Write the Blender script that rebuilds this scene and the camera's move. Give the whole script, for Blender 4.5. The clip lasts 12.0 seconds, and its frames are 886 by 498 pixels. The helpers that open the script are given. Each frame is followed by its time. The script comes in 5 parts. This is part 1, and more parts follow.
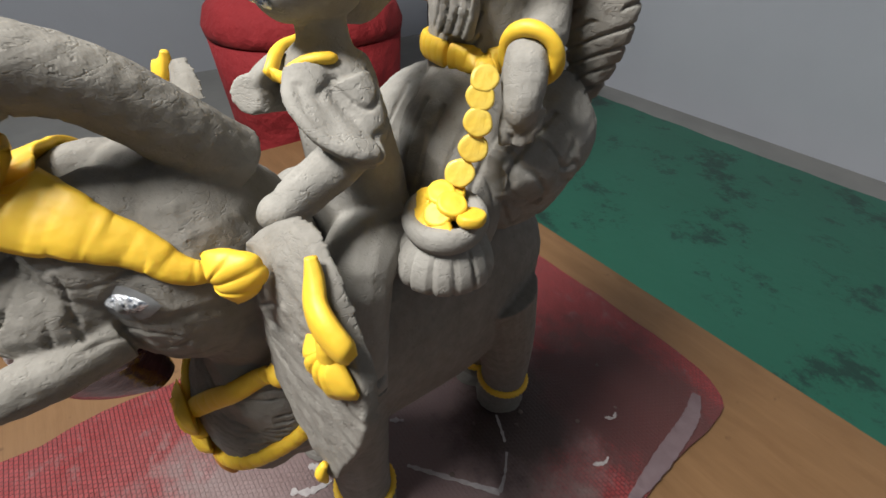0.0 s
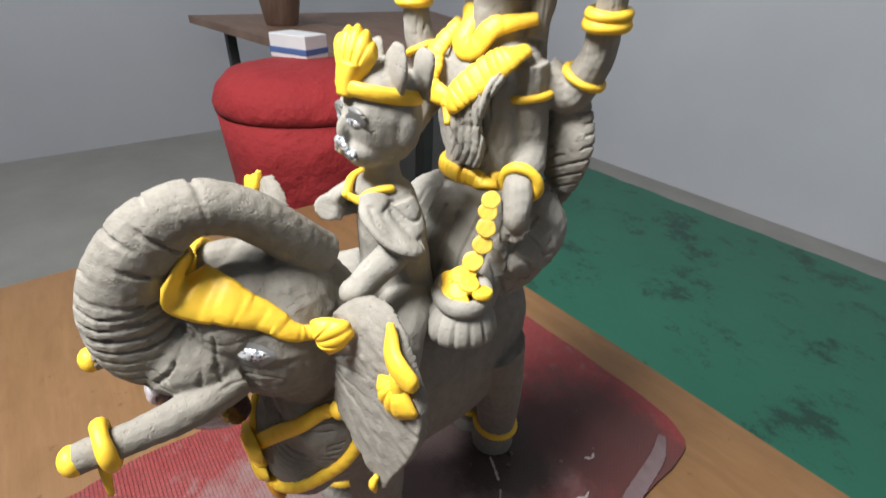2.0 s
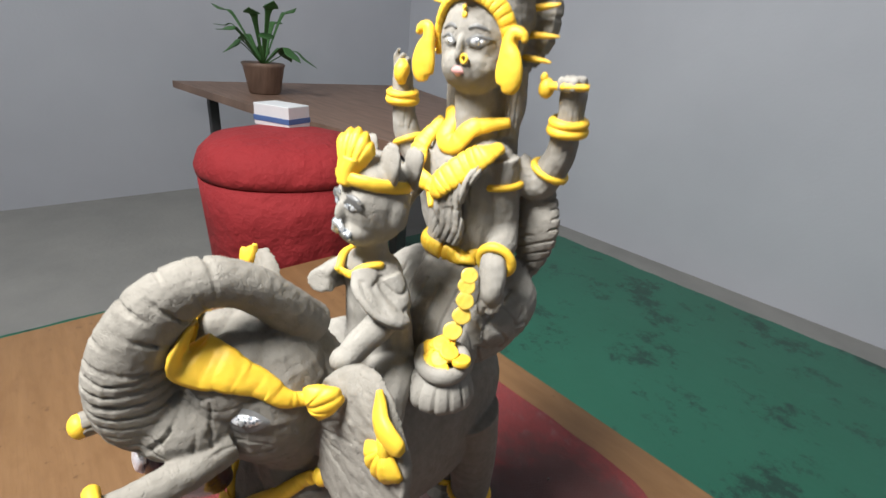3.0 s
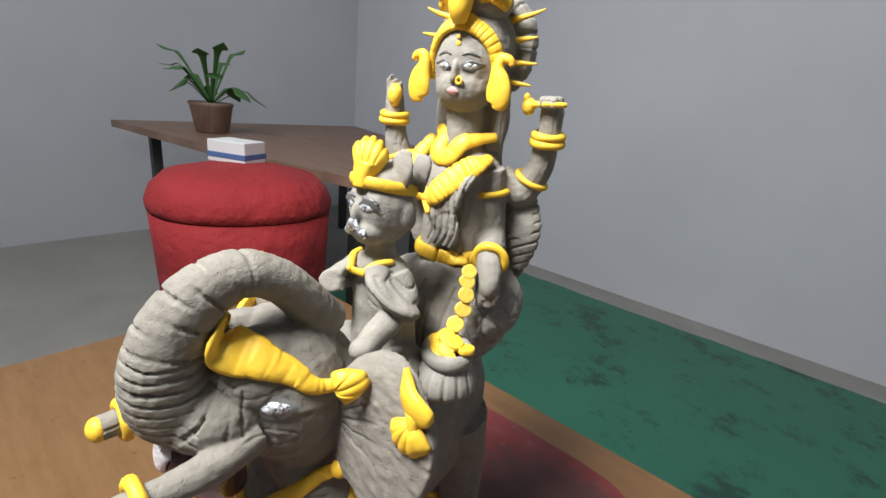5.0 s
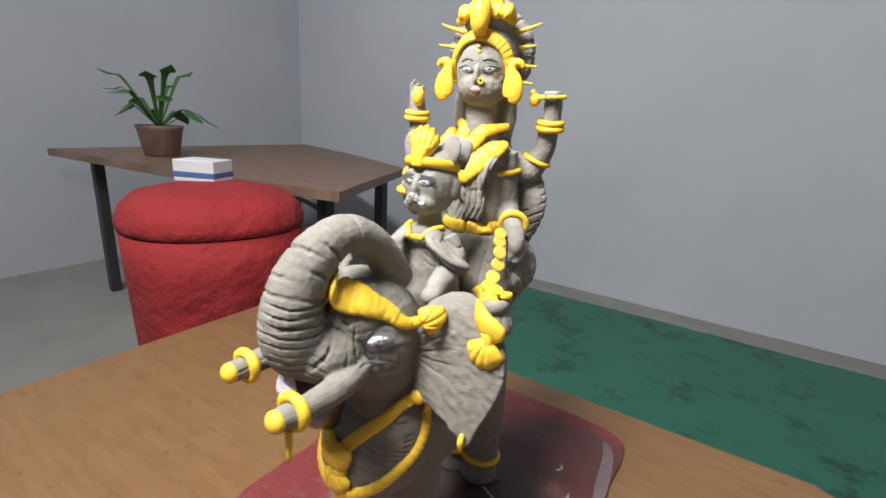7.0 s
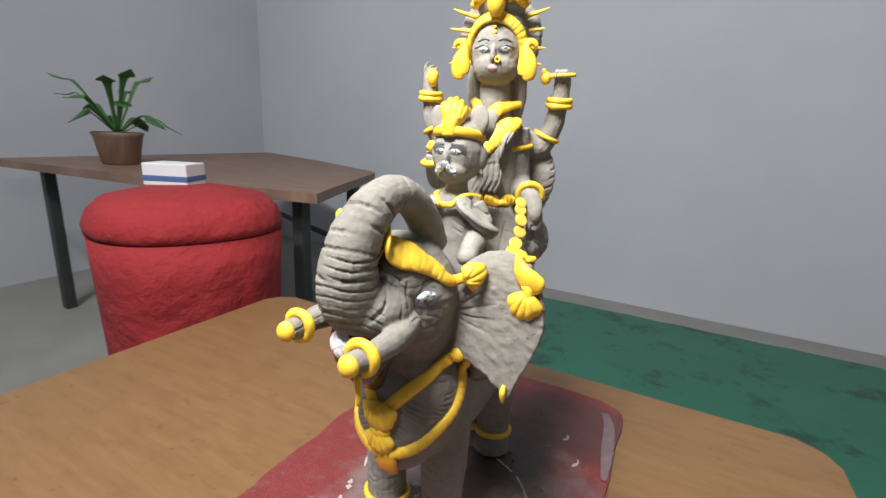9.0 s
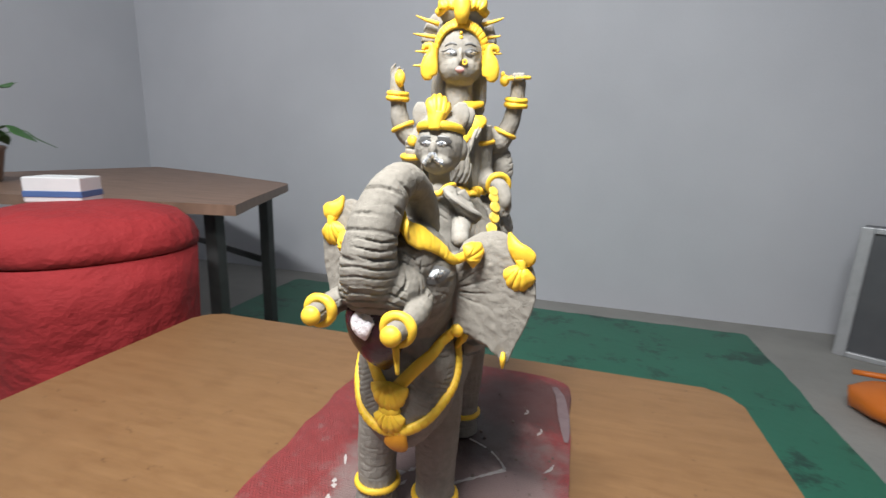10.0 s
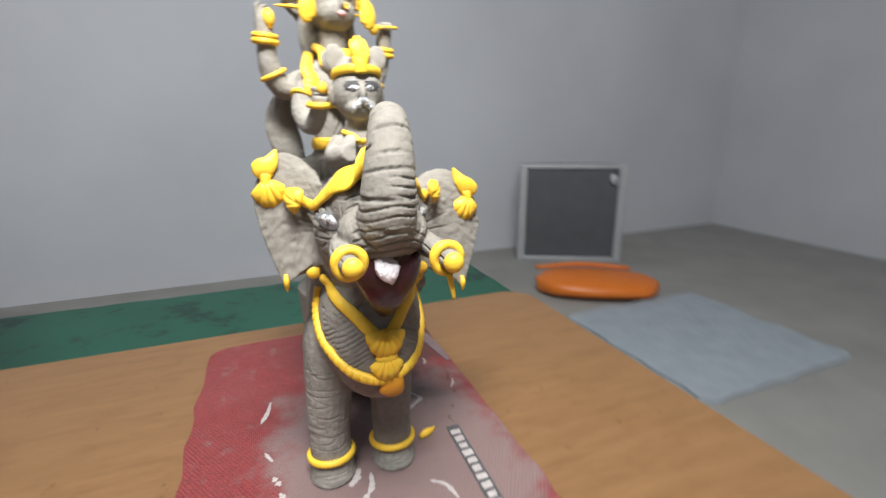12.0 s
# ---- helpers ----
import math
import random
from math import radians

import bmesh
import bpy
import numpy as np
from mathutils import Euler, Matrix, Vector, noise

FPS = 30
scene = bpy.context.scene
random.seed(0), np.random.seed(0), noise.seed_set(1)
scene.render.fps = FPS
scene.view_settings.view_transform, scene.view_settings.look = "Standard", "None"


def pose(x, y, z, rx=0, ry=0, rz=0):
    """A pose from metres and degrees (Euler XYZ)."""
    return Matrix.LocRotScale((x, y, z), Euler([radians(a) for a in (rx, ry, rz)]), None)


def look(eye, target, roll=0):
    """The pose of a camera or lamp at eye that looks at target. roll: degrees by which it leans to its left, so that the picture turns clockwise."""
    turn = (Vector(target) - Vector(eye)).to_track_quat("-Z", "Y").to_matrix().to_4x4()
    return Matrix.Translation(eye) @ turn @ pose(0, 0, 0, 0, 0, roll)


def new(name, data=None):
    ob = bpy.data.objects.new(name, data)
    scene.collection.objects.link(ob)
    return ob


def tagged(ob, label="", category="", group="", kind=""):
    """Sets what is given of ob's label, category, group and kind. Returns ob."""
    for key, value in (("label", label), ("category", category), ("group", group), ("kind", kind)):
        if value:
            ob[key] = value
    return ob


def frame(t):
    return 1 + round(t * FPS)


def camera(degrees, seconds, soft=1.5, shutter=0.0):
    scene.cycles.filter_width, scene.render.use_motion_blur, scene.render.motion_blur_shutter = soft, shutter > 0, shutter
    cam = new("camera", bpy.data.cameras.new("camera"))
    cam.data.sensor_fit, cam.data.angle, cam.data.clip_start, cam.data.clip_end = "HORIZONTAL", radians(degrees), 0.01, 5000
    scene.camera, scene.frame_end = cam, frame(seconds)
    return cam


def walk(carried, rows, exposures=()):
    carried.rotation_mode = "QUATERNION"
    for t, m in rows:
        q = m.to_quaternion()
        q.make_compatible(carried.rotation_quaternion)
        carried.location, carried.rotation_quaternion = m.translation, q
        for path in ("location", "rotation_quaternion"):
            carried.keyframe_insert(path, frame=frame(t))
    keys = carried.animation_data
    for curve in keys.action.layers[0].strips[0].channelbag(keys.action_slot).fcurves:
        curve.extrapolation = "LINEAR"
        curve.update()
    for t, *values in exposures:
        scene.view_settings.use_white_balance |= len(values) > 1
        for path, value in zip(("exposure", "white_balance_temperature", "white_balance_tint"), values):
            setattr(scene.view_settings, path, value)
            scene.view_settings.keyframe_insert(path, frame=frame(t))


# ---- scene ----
cam = camera(88.7, 12.0, soft=1.5, shutter=0.6)
PATH = [
    (0, (0.1208, -0.0876, 0.304), (-1.1121, 0.8671, -0.95), 1.2),
    (0.5, (0.1289, -0.0967, 0.313), (-1.0813, 0.8846, -0.94), 1.3),
    (1, (0.1357, -0.1073, 0.326), (-1.0732, 0.8961, -0.913), 1.4),
    (1.2, (0.1386, -0.1148, 0.328), (-1.1043, 0.9213, -0.848), 0.6),
    (1.5, (0.1405, -0.1189, 0.337), (-1.1163, 0.9207, -0.821), 2.0),
    (2, (0.1451, -0.1291, 0.346), (-1.1451, 0.9774, -0.71), 2.9),
    (2.5, (0.1521, -0.1347, 0.353), (-1.1638, 1.0544, -0.572), 4.1),
    (3, (0.1531, -0.1446, 0.361), (-1.1582, 1.1296, -0.449), 5.5),
    (3.2, (0.155, -0.1487, 0.369), (-1.146, 1.1352, -0.444), 6.6),
    (4.8, (0.1513, -0.1818, 0.351), (-1.0511, 1.281, -0.294), 6.4),
    (5, (0.1537, -0.1836, 0.347), (-1.0475, 1.287, -0.28), 5.9),
    (5.5, (0.1614, -0.2027, 0.351), (-1.0144, 1.2898, -0.272), 5.2),
    (6, (0.1641, -0.2217, 0.343), (-0.9713, 1.3128, -0.253), 4.7),
    (6.5, (0.1614, -0.244, 0.335), (-0.9199, 1.3381, -0.239), 3.9),
    (7, (0.1473, -0.2647, 0.331), (-0.8897, 1.3548, -0.219), 3.4),
    (7.5, (0.1358, -0.2836, 0.322), (-0.8894, 1.352, -0.202), 2.6),
    (9.3, (0.1123, -0.3174, 0.299), (-0.6994, 1.4452, -0.187), 2.8),
    (9.5, (0.1002, -0.3308, 0.294), (-0.6131, 1.477, -0.176), 2.1),
    (10, (0.0787, -0.3494, 0.291), (-0.444, 1.5318, -0.143), 2.0),
    (10.5, (0.0496, -0.3709, 0.29), (-0.2002, 1.5737, -0.102), 3.5),
    (11, (0.0328, -0.3727, 0.288), (0.0165, 1.5951, -0.066), 4.5),
    (11.5, (0.0018, -0.3759, 0.27), (0.1404, 1.5861, -0.092), 4.4),
    (11.7, (-0.0403, -0.3612, 0.249), (0.3627, 1.5618, -0.128), 3.7),
    (12, (-0.0812, -0.364, 0.271), (0.6137, 1.4332, -0.266), -0.6),
]
EXPOSURES = [(0.0, -0.15), (1.5, 0.25), (3.0, 0.3), (5.5, 0.12), (7.5, 0.25), (9.5, 0.33), (10.5, 0.42), (11.5, 0.52), (12.0, 0.35)]
walk(cam, [(t, look(eye, target, roll)) for t, eye, target, roll in PATH], EXPOSURES)

# ---- world and lamps ----
FLOOR, WALL_Y = -0.40, 1.77
world = bpy.data.worlds.new("world")
scene.world = world
world.use_nodes = True
world.node_tree.nodes["Background"].inputs[0].default_value = (0.75, 0.82, 1.0, 1)
world.node_tree.nodes["Background"].inputs[1].default_value = 0.15


def area(name, place, target, sx, sy, watts, colour):
    data = bpy.data.lights.new(name, "AREA")
    data.shape, data.size, data.size_y, data.energy, data.color = "RECTANGLE", sx, sy, watts, colour
    ob = new(name, data)
    ob.matrix_world = look(place, target)
    return ob


# Unseen key light above the statue, placed to suit its shadows and falloff.
area("near_key_light", (-0.05, -0.32, 0.76), (-0.02, 0.0, 0.28), 0.20, 0.15, 6.3, (1.0, 0.97, 0.91))
# Unseen fill light, added to brighten the walls and upright faces.
area("room_fill", (-0.4, -1.20, 2.15), (0.0, 0.9, 0.2), 1.15, 0.08, 50, (0.95, 0.97, 0.98))


# ---- materials ----
class Nodes:
    """Short hand for building a node material."""

    def __init__(self, name):
        self.mat = bpy.data.materials.new(name)
        self.mat.use_nodes = True
        self.tree = self.mat.node_tree
        self.bsdf = self.tree.nodes["Principled BSDF"]
        self.coord = self.tree.nodes.new("ShaderNodeTexCoord")

    def add(self, kind, **inputs):
        node = self.tree.nodes.new("ShaderNode" + kind)
        for key, value in inputs.items():
            self.put(node, key.replace("_", " "), value)
        return node

    def put(self, node, key, value):
        if hasattr(value, "is_output"):
            self.tree.links.new(value, node.inputs[key])
        else:
            node.inputs[key].default_value = value

    def noise(self, scale, detail=4.0, rough=0.55, stretch=None):
        vec = self.coord.outputs["Object"]
        if stretch:
            m = self.add("Mapping", Vector=vec)
            m.inputs["Scale"].default_value = stretch
            vec = m.outputs[0]
        n = self.add("TexNoise", Vector=vec, Scale=scale, Detail=detail, Roughness=rough)
        return n.outputs[0]

    def ramp(self, fac, stops):
        r = self.add("ValToRGB", Fac=fac)
        while len(r.color_ramp.elements) < len(stops):
            r.color_ramp.elements.new(0.5)
        for e, (p, c) in zip(r.color_ramp.elements, stops):
            e.position = p
            e.color = (*c, 1) if len(c) == 3 else c
        return r.outputs[0]

    def mix(self, fac, a, b):
        m = self.tree.nodes.new("ShaderNodeMix")
        m.data_type = "RGBA"
        for i, v in ((0, fac), (6, a), (7, b)):
            if hasattr(v, "is_output"):
                self.tree.links.new(v, m.inputs[i])
            else:
                m.inputs[i].default_value = v if i == 0 else (*v, 1)
        return m.outputs[2]

    def bump(self, height, strength, distance, after=None):
        b = self.add("Bump", Height=height, Strength=strength, Distance=distance)
        if after is not None:
            self.put(b, "Normal", after)
        return b.outputs[0]

    def done(self, colour=None, rough=None, normal=None, metal=None):
        for key, v in (("Base Color", colour), ("Roughness", rough), ("Normal", normal), ("Metallic", metal)):
            if v is not None:
                self.put(self.bsdf, key, (*v, 1) if isinstance(v, tuple) else v)
        return self.mat


def clay_material(name, dark, light, rough=0.85, depth=1.0):
    n = Nodes(name)
    big, mid, fine = n.noise(28, 3), n.noise(140, 5, 0.6), n.noise(900, 3)
    col = n.mix(n.ramp(mid, [(0.2, (0, 0, 0)), (0.8, (1, 1, 1))]), dark, light)
    col = n.mix(n.ramp(big, [(0.35, (0.35, 0.35, 0.35)), (0.65, (0, 0, 0))]), col, tuple(0.8 * c for c in dark))
    pits = n.ramp(n.noise(420, 2), [(0.28, (0, 0, 0)), (0.36, (1, 1, 1))])
    col = n.mix(n.ramp(n.noise(330, 4, 0.65), [(0.28, (0.4, 0.4, 0.4)), (0.38, (0, 0, 0))]), col, tuple(0.55 * c for c in dark))
    col = n.mix(n.ramp(n.noise(210, 4, 0.6), [(0.60, (0, 0, 0)), (0.75, (0.2, 0.2, 0.2))]), col, tuple(min(1.0, 1.25 * c) for c in light))
    b = n.bump(big, 0.35 * depth, 0.003)
    b = n.bump(mid, 0.34 * depth, 0.0010, b)
    scratch = n.ramp(n.noise(75, 3, 0.5, (1.0, 1.0, 4.0)), [(0.485, (1, 1, 1)), (0.5, (0, 0, 0)), (0.515, (1, 1, 1))])
    b = n.bump(scratch, 0.32 * depth, 0.0007, b)
    b = n.bump(pits, 0.40 * depth, 0.0006, b)
    b = n.bump(fine, 0.5 * depth, 0.0004, b)
    return n.done(col, rough, b)


CLAY = clay_material("grey_clay", (0.245, 0.231, 0.207), (0.345, 0.329, 0.299))
# Darker tone of the same clay, used evenly all over the elephant.
DARK_CLAY = clay_material("dark_grey_clay", (0.190, 0.177, 0.156), (0.285, 0.269, 0.240))
n = Nodes("yellow_clay")
f1, f2 = n.noise(60, 3), n.noise(500, 3)
YELLOW = n.done(n.mix(f1, (0.80, 0.49, 0.030), (0.90, 0.59, 0.060)), 0.52, n.bump(f2, 0.15, 0.0004, n.bump(f1, 0.4, 0.003)))
n.bsdf.inputs["Subsurface Weight"].default_value = 0.12
n.bsdf.inputs["Subsurface Radius"].default_value = (0.004, 0.002, 0.0006)
n = Nodes("pale_yellow_clay")
f1, f2 = n.noise(300, 3), n.noise(900, 3)
COIN = n.done(n.mix(f1, (0.80, 0.50, 0.04), (0.92, 0.70, 0.16)), 0.35, n.bump(f1, 0.5, 0.001))
n = Nodes("silver_foil")
SILVER = n.done(n.mix(n.ramp(n.noise(600, 3), [(0.38, (0, 0, 0)), (0.52, (1, 1, 1))]), (0.16, 0.19, 0.24), (0.88, 0.91, 0.95)), 0.20, n.bump(n.noise(450, 4), 0.9, 0.0018), 0.6)
n = Nodes("bright_foil")
FOIL = n.done(n.mix(n.noise(400, 3), (0.80, 0.72, 0.78), (0.95, 0.93, 0.95)), 0.2, n.bump(n.noise(330, 4), 0.9, 0.0022), 0.1)
n = Nodes("graphite_smear")
GRAPHITE = n.done(n.mix(n.noise(500, 3), (0.10, 0.105, 0.11), (0.20, 0.20, 0.20)), 0.45)
n = Nodes("maroon_gloss_paint")
MAROON = n.done(n.mix(n.noise(200, 3), (0.030, 0.009, 0.012), (0.06, 0.02, 0.025)), 0.18, n.bump(n.noise(120, 3), 0.4, 0.002))
n = Nodes("pink_paint")
PINK = n.done(n.mix(n.noise(400), (0.62, 0.30, 0.30), (0.72, 0.40, 0.38)), 0.5)

n = Nodes("painted_wall")
f1, f2 = n.noise(1.3, 4), n.noise(90, 4)
WALL = n.done(n.mix(n.ramp(f1, [(0.3, (0, 0, 0)), (0.7, (1, 1, 1))]), (0.47, 0.48, 0.52), (0.54, 0.55, 0.59)), 0.75,
              n.bump(f2, 0.25, 0.002))
n = Nodes("cement_floor")
CEMENT = n.done(n.mix(n.noise(5, 6), (0.20, 0.20, 0.19), (0.34, 0.33, 0.31)), 0.8, n.bump(n.noise(60, 5), 0.4, 0.004))
n = Nodes("ceiling_paint")
CEILING = n.done(n.mix(n.noise(3), (0.66, 0.66, 0.65), (0.72, 0.72, 0.71)), 0.9)
n = Nodes("varnished_wood")
g1 = n.noise(9, 6, 0.6, (1.0, 9.0, 1.0))
g2 = n.noise(60, 5, 0.6, (0.6, 14.0, 1.0))
col = n.ramp(g1, [(0.25, (0.172, 0.090, 0.037)), (0.5, (0.196, 0.105, 0.045)), (0.75, (0.222, 0.122, 0.054))])
col = n.mix(n.ramp(g2, [(0.34, (0.35, 0.35, 0.35)), (0.46, (0, 0, 0))]), col, (0.15, 0.075, 0.030))
col = n.mix(n.ramp(n.noise(26, 5, 0.6, (1.0, 2.4, 1.0)), [(0.50, (0, 0, 0)), (0.72, (0.5, 0.5, 0.5))]), col, (0.145, 0.070, 0.027))
col = n.mix(n.ramp(n.noise(95, 2), [(0.70, (0, 0, 0)), (0.76, (0.6, 0.6, 0.6))]), col, (0.09, 0.043, 0.018))
WOOD = n.done(col, 0.42, n.bump(g2, 0.15, 0.0008))
n = Nodes("brown_wood")
g1 = n.noise(7, 6, 0.6, (1.0, 8.0, 1.0))
BROWN = n.done(n.ramp(g1, [(0.3, (0.14, 0.085, 0.06)), (0.7, (0.26, 0.165, 0.12))]), 0.5)
n = Nodes("dark_iron")
IRON = n.done(n.mix(n.noise(30), (0.02, 0.02, 0.022), (0.05, 0.05, 0.05)), 0.5)


# ---- mesh helpers ----
def part(name, bm, mat, parent=None, label="", smooth=True):
    me = bpy.data.meshes.new(name)
    bm.normal_update()
    bm.to_mesh(me)
    bm.free()
    for m in (mat if isinstance(mat, (list, tuple)) else [mat]):
        me.materials.append(m)
    if smooth:
        me.polygons.foreach_set("use_smooth", [True] * len(me.polygons))
    ob = new(name, me)
    ob.parent = parent
    if label:
        ob["label"] = label
    return ob


def spline(points, steps):
    """Catmull-Rom through rows of numbers (place and radii alike)."""
    p = np.array(points, float)
    q = np.vstack([2 * p[0] - p[1], p, 2 * p[-1] - p[-2]])
    out = []
    for i in range(1, len(q) - 2):
        a, b, c, d = q[i - 1:i + 3]
        for k in range(steps):
            t = k / steps
            out.append(0.5 * (2 * b + (c - a) * t + (2 * a - 5 * b + 4 * c - d) * t * t + (3 * b - a - 3 * c + d) * t ** 3))
    out.append(p[-1])
    return np.array(out)


def tube(bm, rows, seg=16, steps=6, up=(0, 0, 1), swell=None, slot=0):
    """A tube through rows (x, y, z, across) or (x, y, z, across, upward). swell(i, n, angle): factor on the radius."""
    rows = [tuple(r) + (r[3],) if len(r) == 4 else tuple(r) for r in rows]
    s = spline(rows, steps)
    n = len(s)
    rings = []
    side = None
    for i in range(n):
        tan = Vector(s[min(i + 1, n - 1)][:3] - s[max(i - 1, 0)][:3]).normalized()
        ref = Vector(up)
        a = tan.cross(ref)
        if a.length < 0.15:
            a = side - tan * side.dot(tan) if side else tan.cross(Vector((0, 1, 0)))
        a.normalize()
        if side and a.dot(side) < 0:
            a = -a
        side = a
        b = a.cross(tan).normalized()
        if side is not None and b.dot(Vector(up)) < 0 and a.length:
            b = -b
        ring = []
        for k in range(seg):
            w = 2 * math.pi * k / seg
            f = swell(i, n, w) if swell else 1.0
            ring.append(bm.verts.new(Vector(s[i][:3]) + a * (abs(s[i][3]) * f * math.cos(w)) + b * (abs(s[i][4]) * f * math.sin(w))))
        rings.append(ring)
    faces = []
    for r0, r1 in zip(rings, rings[1:]):
        for k in range(seg):
            faces.append(bm.faces.new((r0[k], r0[(k + 1) % seg], r1[(k + 1) % seg], r1[k])))
    faces.append(bm.faces.new(rings[0][::-1]))
    faces.append(bm.faces.new(rings[-1]))
    bmesh.ops.recalc_face_normals(bm, faces=faces)
    for f in faces:
        f.material_index = slot
    return faces


def blob(bm, place, size, turn=(0, 0, 0), seg=20, slot=0):
    m = pose(*place, *turn) @ Matrix.Diagonal((*size, 1))
    made = bmesh.ops.create_uvsphere(bm, u_segments=seg, v_segments=max(8, seg * 2 // 3), radius=1, matrix=m)
    for v in made["verts"]:
        for f in v.link_faces:
            f.material_index = slot


def box(bm, place, size, turn=(0, 0, 0), bevel=0.0, slot=0, seg=2):
    made = bmesh.ops.create_cube(bm, size=1, matrix=pose(*place, *turn) @ Matrix.Diagonal((*size, 1)))
    fs = {f for v in made["verts"] for f in v.link_faces}
    for f in fs:
        f.material_index = slot
    if bevel:
        es = list({e for f in fs for e in f.edges})
        bmesh.ops.bevel(bm, geom=es, offset=bevel, segments=seg, affect="EDGES", profile=0.5)


def fused(bm, voxel, smooth=3, carve=None):
    """The pieces of bm melted into one skin. carve(co, normal): metres by which the skin is pushed out there. Returns a bmesh."""
    me = bpy.data.meshes.new("melt")
    bm.to_mesh(me)
    bm.free()
    ob = new("melt", me)
    r = ob.modifiers.new("melt", "REMESH")
    r.mode, r.voxel_size, r.adaptivity = "VOXEL", voxel, 0.0
    s = ob.modifiers.new("ease", "SMOOTH")
    s.factor, s.iterations = 0.5, smooth
    got = bpy.data.meshes.new_from_object(ob.evaluated_get(bpy.context.evaluated_depsgraph_get()))
    out = bmesh.new()
    out.from_mesh(got)
    bpy.data.objects.remove(ob)
    bpy.data.meshes.remove(me)
    bpy.data.meshes.remove(got)
    if carve:
        out.normal_update()
        moves = [(v, v.normal * carve(v.co, v.normal)) for v in out.verts]
        for v, d in moves:
            v.co += d
    return out


def joined(bm, extra):
    """Adds the faces of the bmesh extra to bm, material slots kept."""
    me = bpy.data.meshes.new("add")
    extra.to_mesh(me)
    extra.free()
    bm.from_mesh(me)
    bpy.data.meshes.remove(me)
    return bm


def slab(name, x0, x1, y0, y1, z0, z1, mat, label, category, bevel=0.0):
    bm = bmesh.new()
    box(bm, ((x0 + x1) / 2, (y0 + y1) / 2, (z0 + z1) / 2), (x1 - x0, y1 - y0, z1 - z0), bevel=bevel)
    return tagged(part(name, bm, mat, smooth=False), label, category, kind="structure")


# ---- the room ----
LEFT, RIGHT, FRONT, TOP = -2.3, 2.7, -2.6, 2.3
slab("floor", LEFT - 0.1, RIGHT + 0.1, FRONT - 0.1, WALL_Y + 0.1, FLOOR - 0.1, FLOOR, CEMENT, "bare grey cement floor of a small room", "floor")
slab("wall_north", LEFT - 0.1, RIGHT + 0.1, WALL_Y, WALL_Y + 0.12, FLOOR, TOP, WALL, "plain painted wall in pale bluish grey", "wall")
slab("wall_south", LEFT - 0.1, RIGHT + 0.1, FRONT - 0.12, FRONT, FLOOR, TOP, WALL, "plain painted wall in pale bluish grey", "wall")
slab("wall_west", LEFT - 0.12, LEFT, FRONT, WALL_Y, FLOOR, TOP, WALL, "plain painted wall in pale bluish grey", "wall")
slab("wall_east", RIGHT, RIGHT + 0.12, FRONT, WALL_Y, FLOOR, TOP, WALL, "plain painted wall in pale bluish grey", "wall")
slab("ceiling", LEFT - 0.1, RIGHT + 0.1, FRONT - 0.1, WALL_Y + 0.1, TOP, TOP + 0.1, CEILING, "plain white painted ceiling", "ceiling")


# ---- low table with the red sheet ----
def rounded_rect(x0, x1, y0, y1, r, n=6, wobble=0.0, seed=1, step=0.02):
    """Corner-rounded outline as a list of (x, y), counterclockwise."""
    pts = []
    for cx, cy, a0 in ((x1 - r, y0 + r, -90), (x1 - r, y1 - r, 0), (x0 + r, y1 - r, 90), (x0 + r, y0 + r, 180)):
        for k in range(n + 1):
            a = radians(a0 + 90 * k / n)
            pts.append((cx + r * math.cos(a), cy + r * math.sin(a)))
    out = []
    for (ax, ay), (bx, by) in zip(pts, pts[1:] + pts[:1]):
        m = max(1, int(math.hypot(bx - ax, by - ay) / step))
        for k in range(m):
            x, y = ax + (bx - ax) * k / m, ay + (by - ay) * k / m
            if wobble:
                x += wobble * noise.noise((x * 25, y * 25, seed))
                y += wobble * noise.noise((x * 25, y * 25, seed + 9))
            out.append((x, y))
    return out


def plate(bm, outline, z0, z1, slot=0):
    a = [bm.verts.new((x, y, z0)) for x, y in outline]
    b = [bm.verts.new((x, y, z1)) for x, y in outline]
    n = len(a)
    fs = [bm.faces.new(a[::-1]), bm.faces.new(b)]
    fs += [bm.faces.new((a[k], a[(k + 1) % n], b[(k + 1) % n], b[k])) for k in range(n)]
    for f in fs:
        f.material_index = slot
    return fs


table = tagged(new("low_table"), "low varnished wooden table with rounded corners", "table")
bm = bmesh.new()
plate(bm, rounded_rect(-0.52, 0.305, -0.50, 0.268, 0.035, 6, step=1), -0.028, -0.004)
es = [e for e in bm.edges if abs(e.verts[0].co.z - e.verts[1].co.z) < 1e-5]
bmesh.ops.bevel(bm, geom=es, offset=0.004, segments=2, affect="EDGES")
part("tabletop", bm, WOOD, table, smooth=False)
for x in (-0.47, 0.255):
    for y in (-0.45, 0.215):
        bm = bmesh.new()
        box(bm, (x, y, (FLOOR - 0.03) / 2), (0.045, 0.045, -0.03 - FLOOR), bevel=0.004)
        part("leg", bm, WOOD, table, smooth=False)
for y in (-0.45, 0.215):
    bm = bmesh.new()
    box(bm, (-0.1075, y, -0.06), (0.68, 0.02, 0.06), bevel=0.002)
    part("apron", bm, WOOD, table, smooth=False)

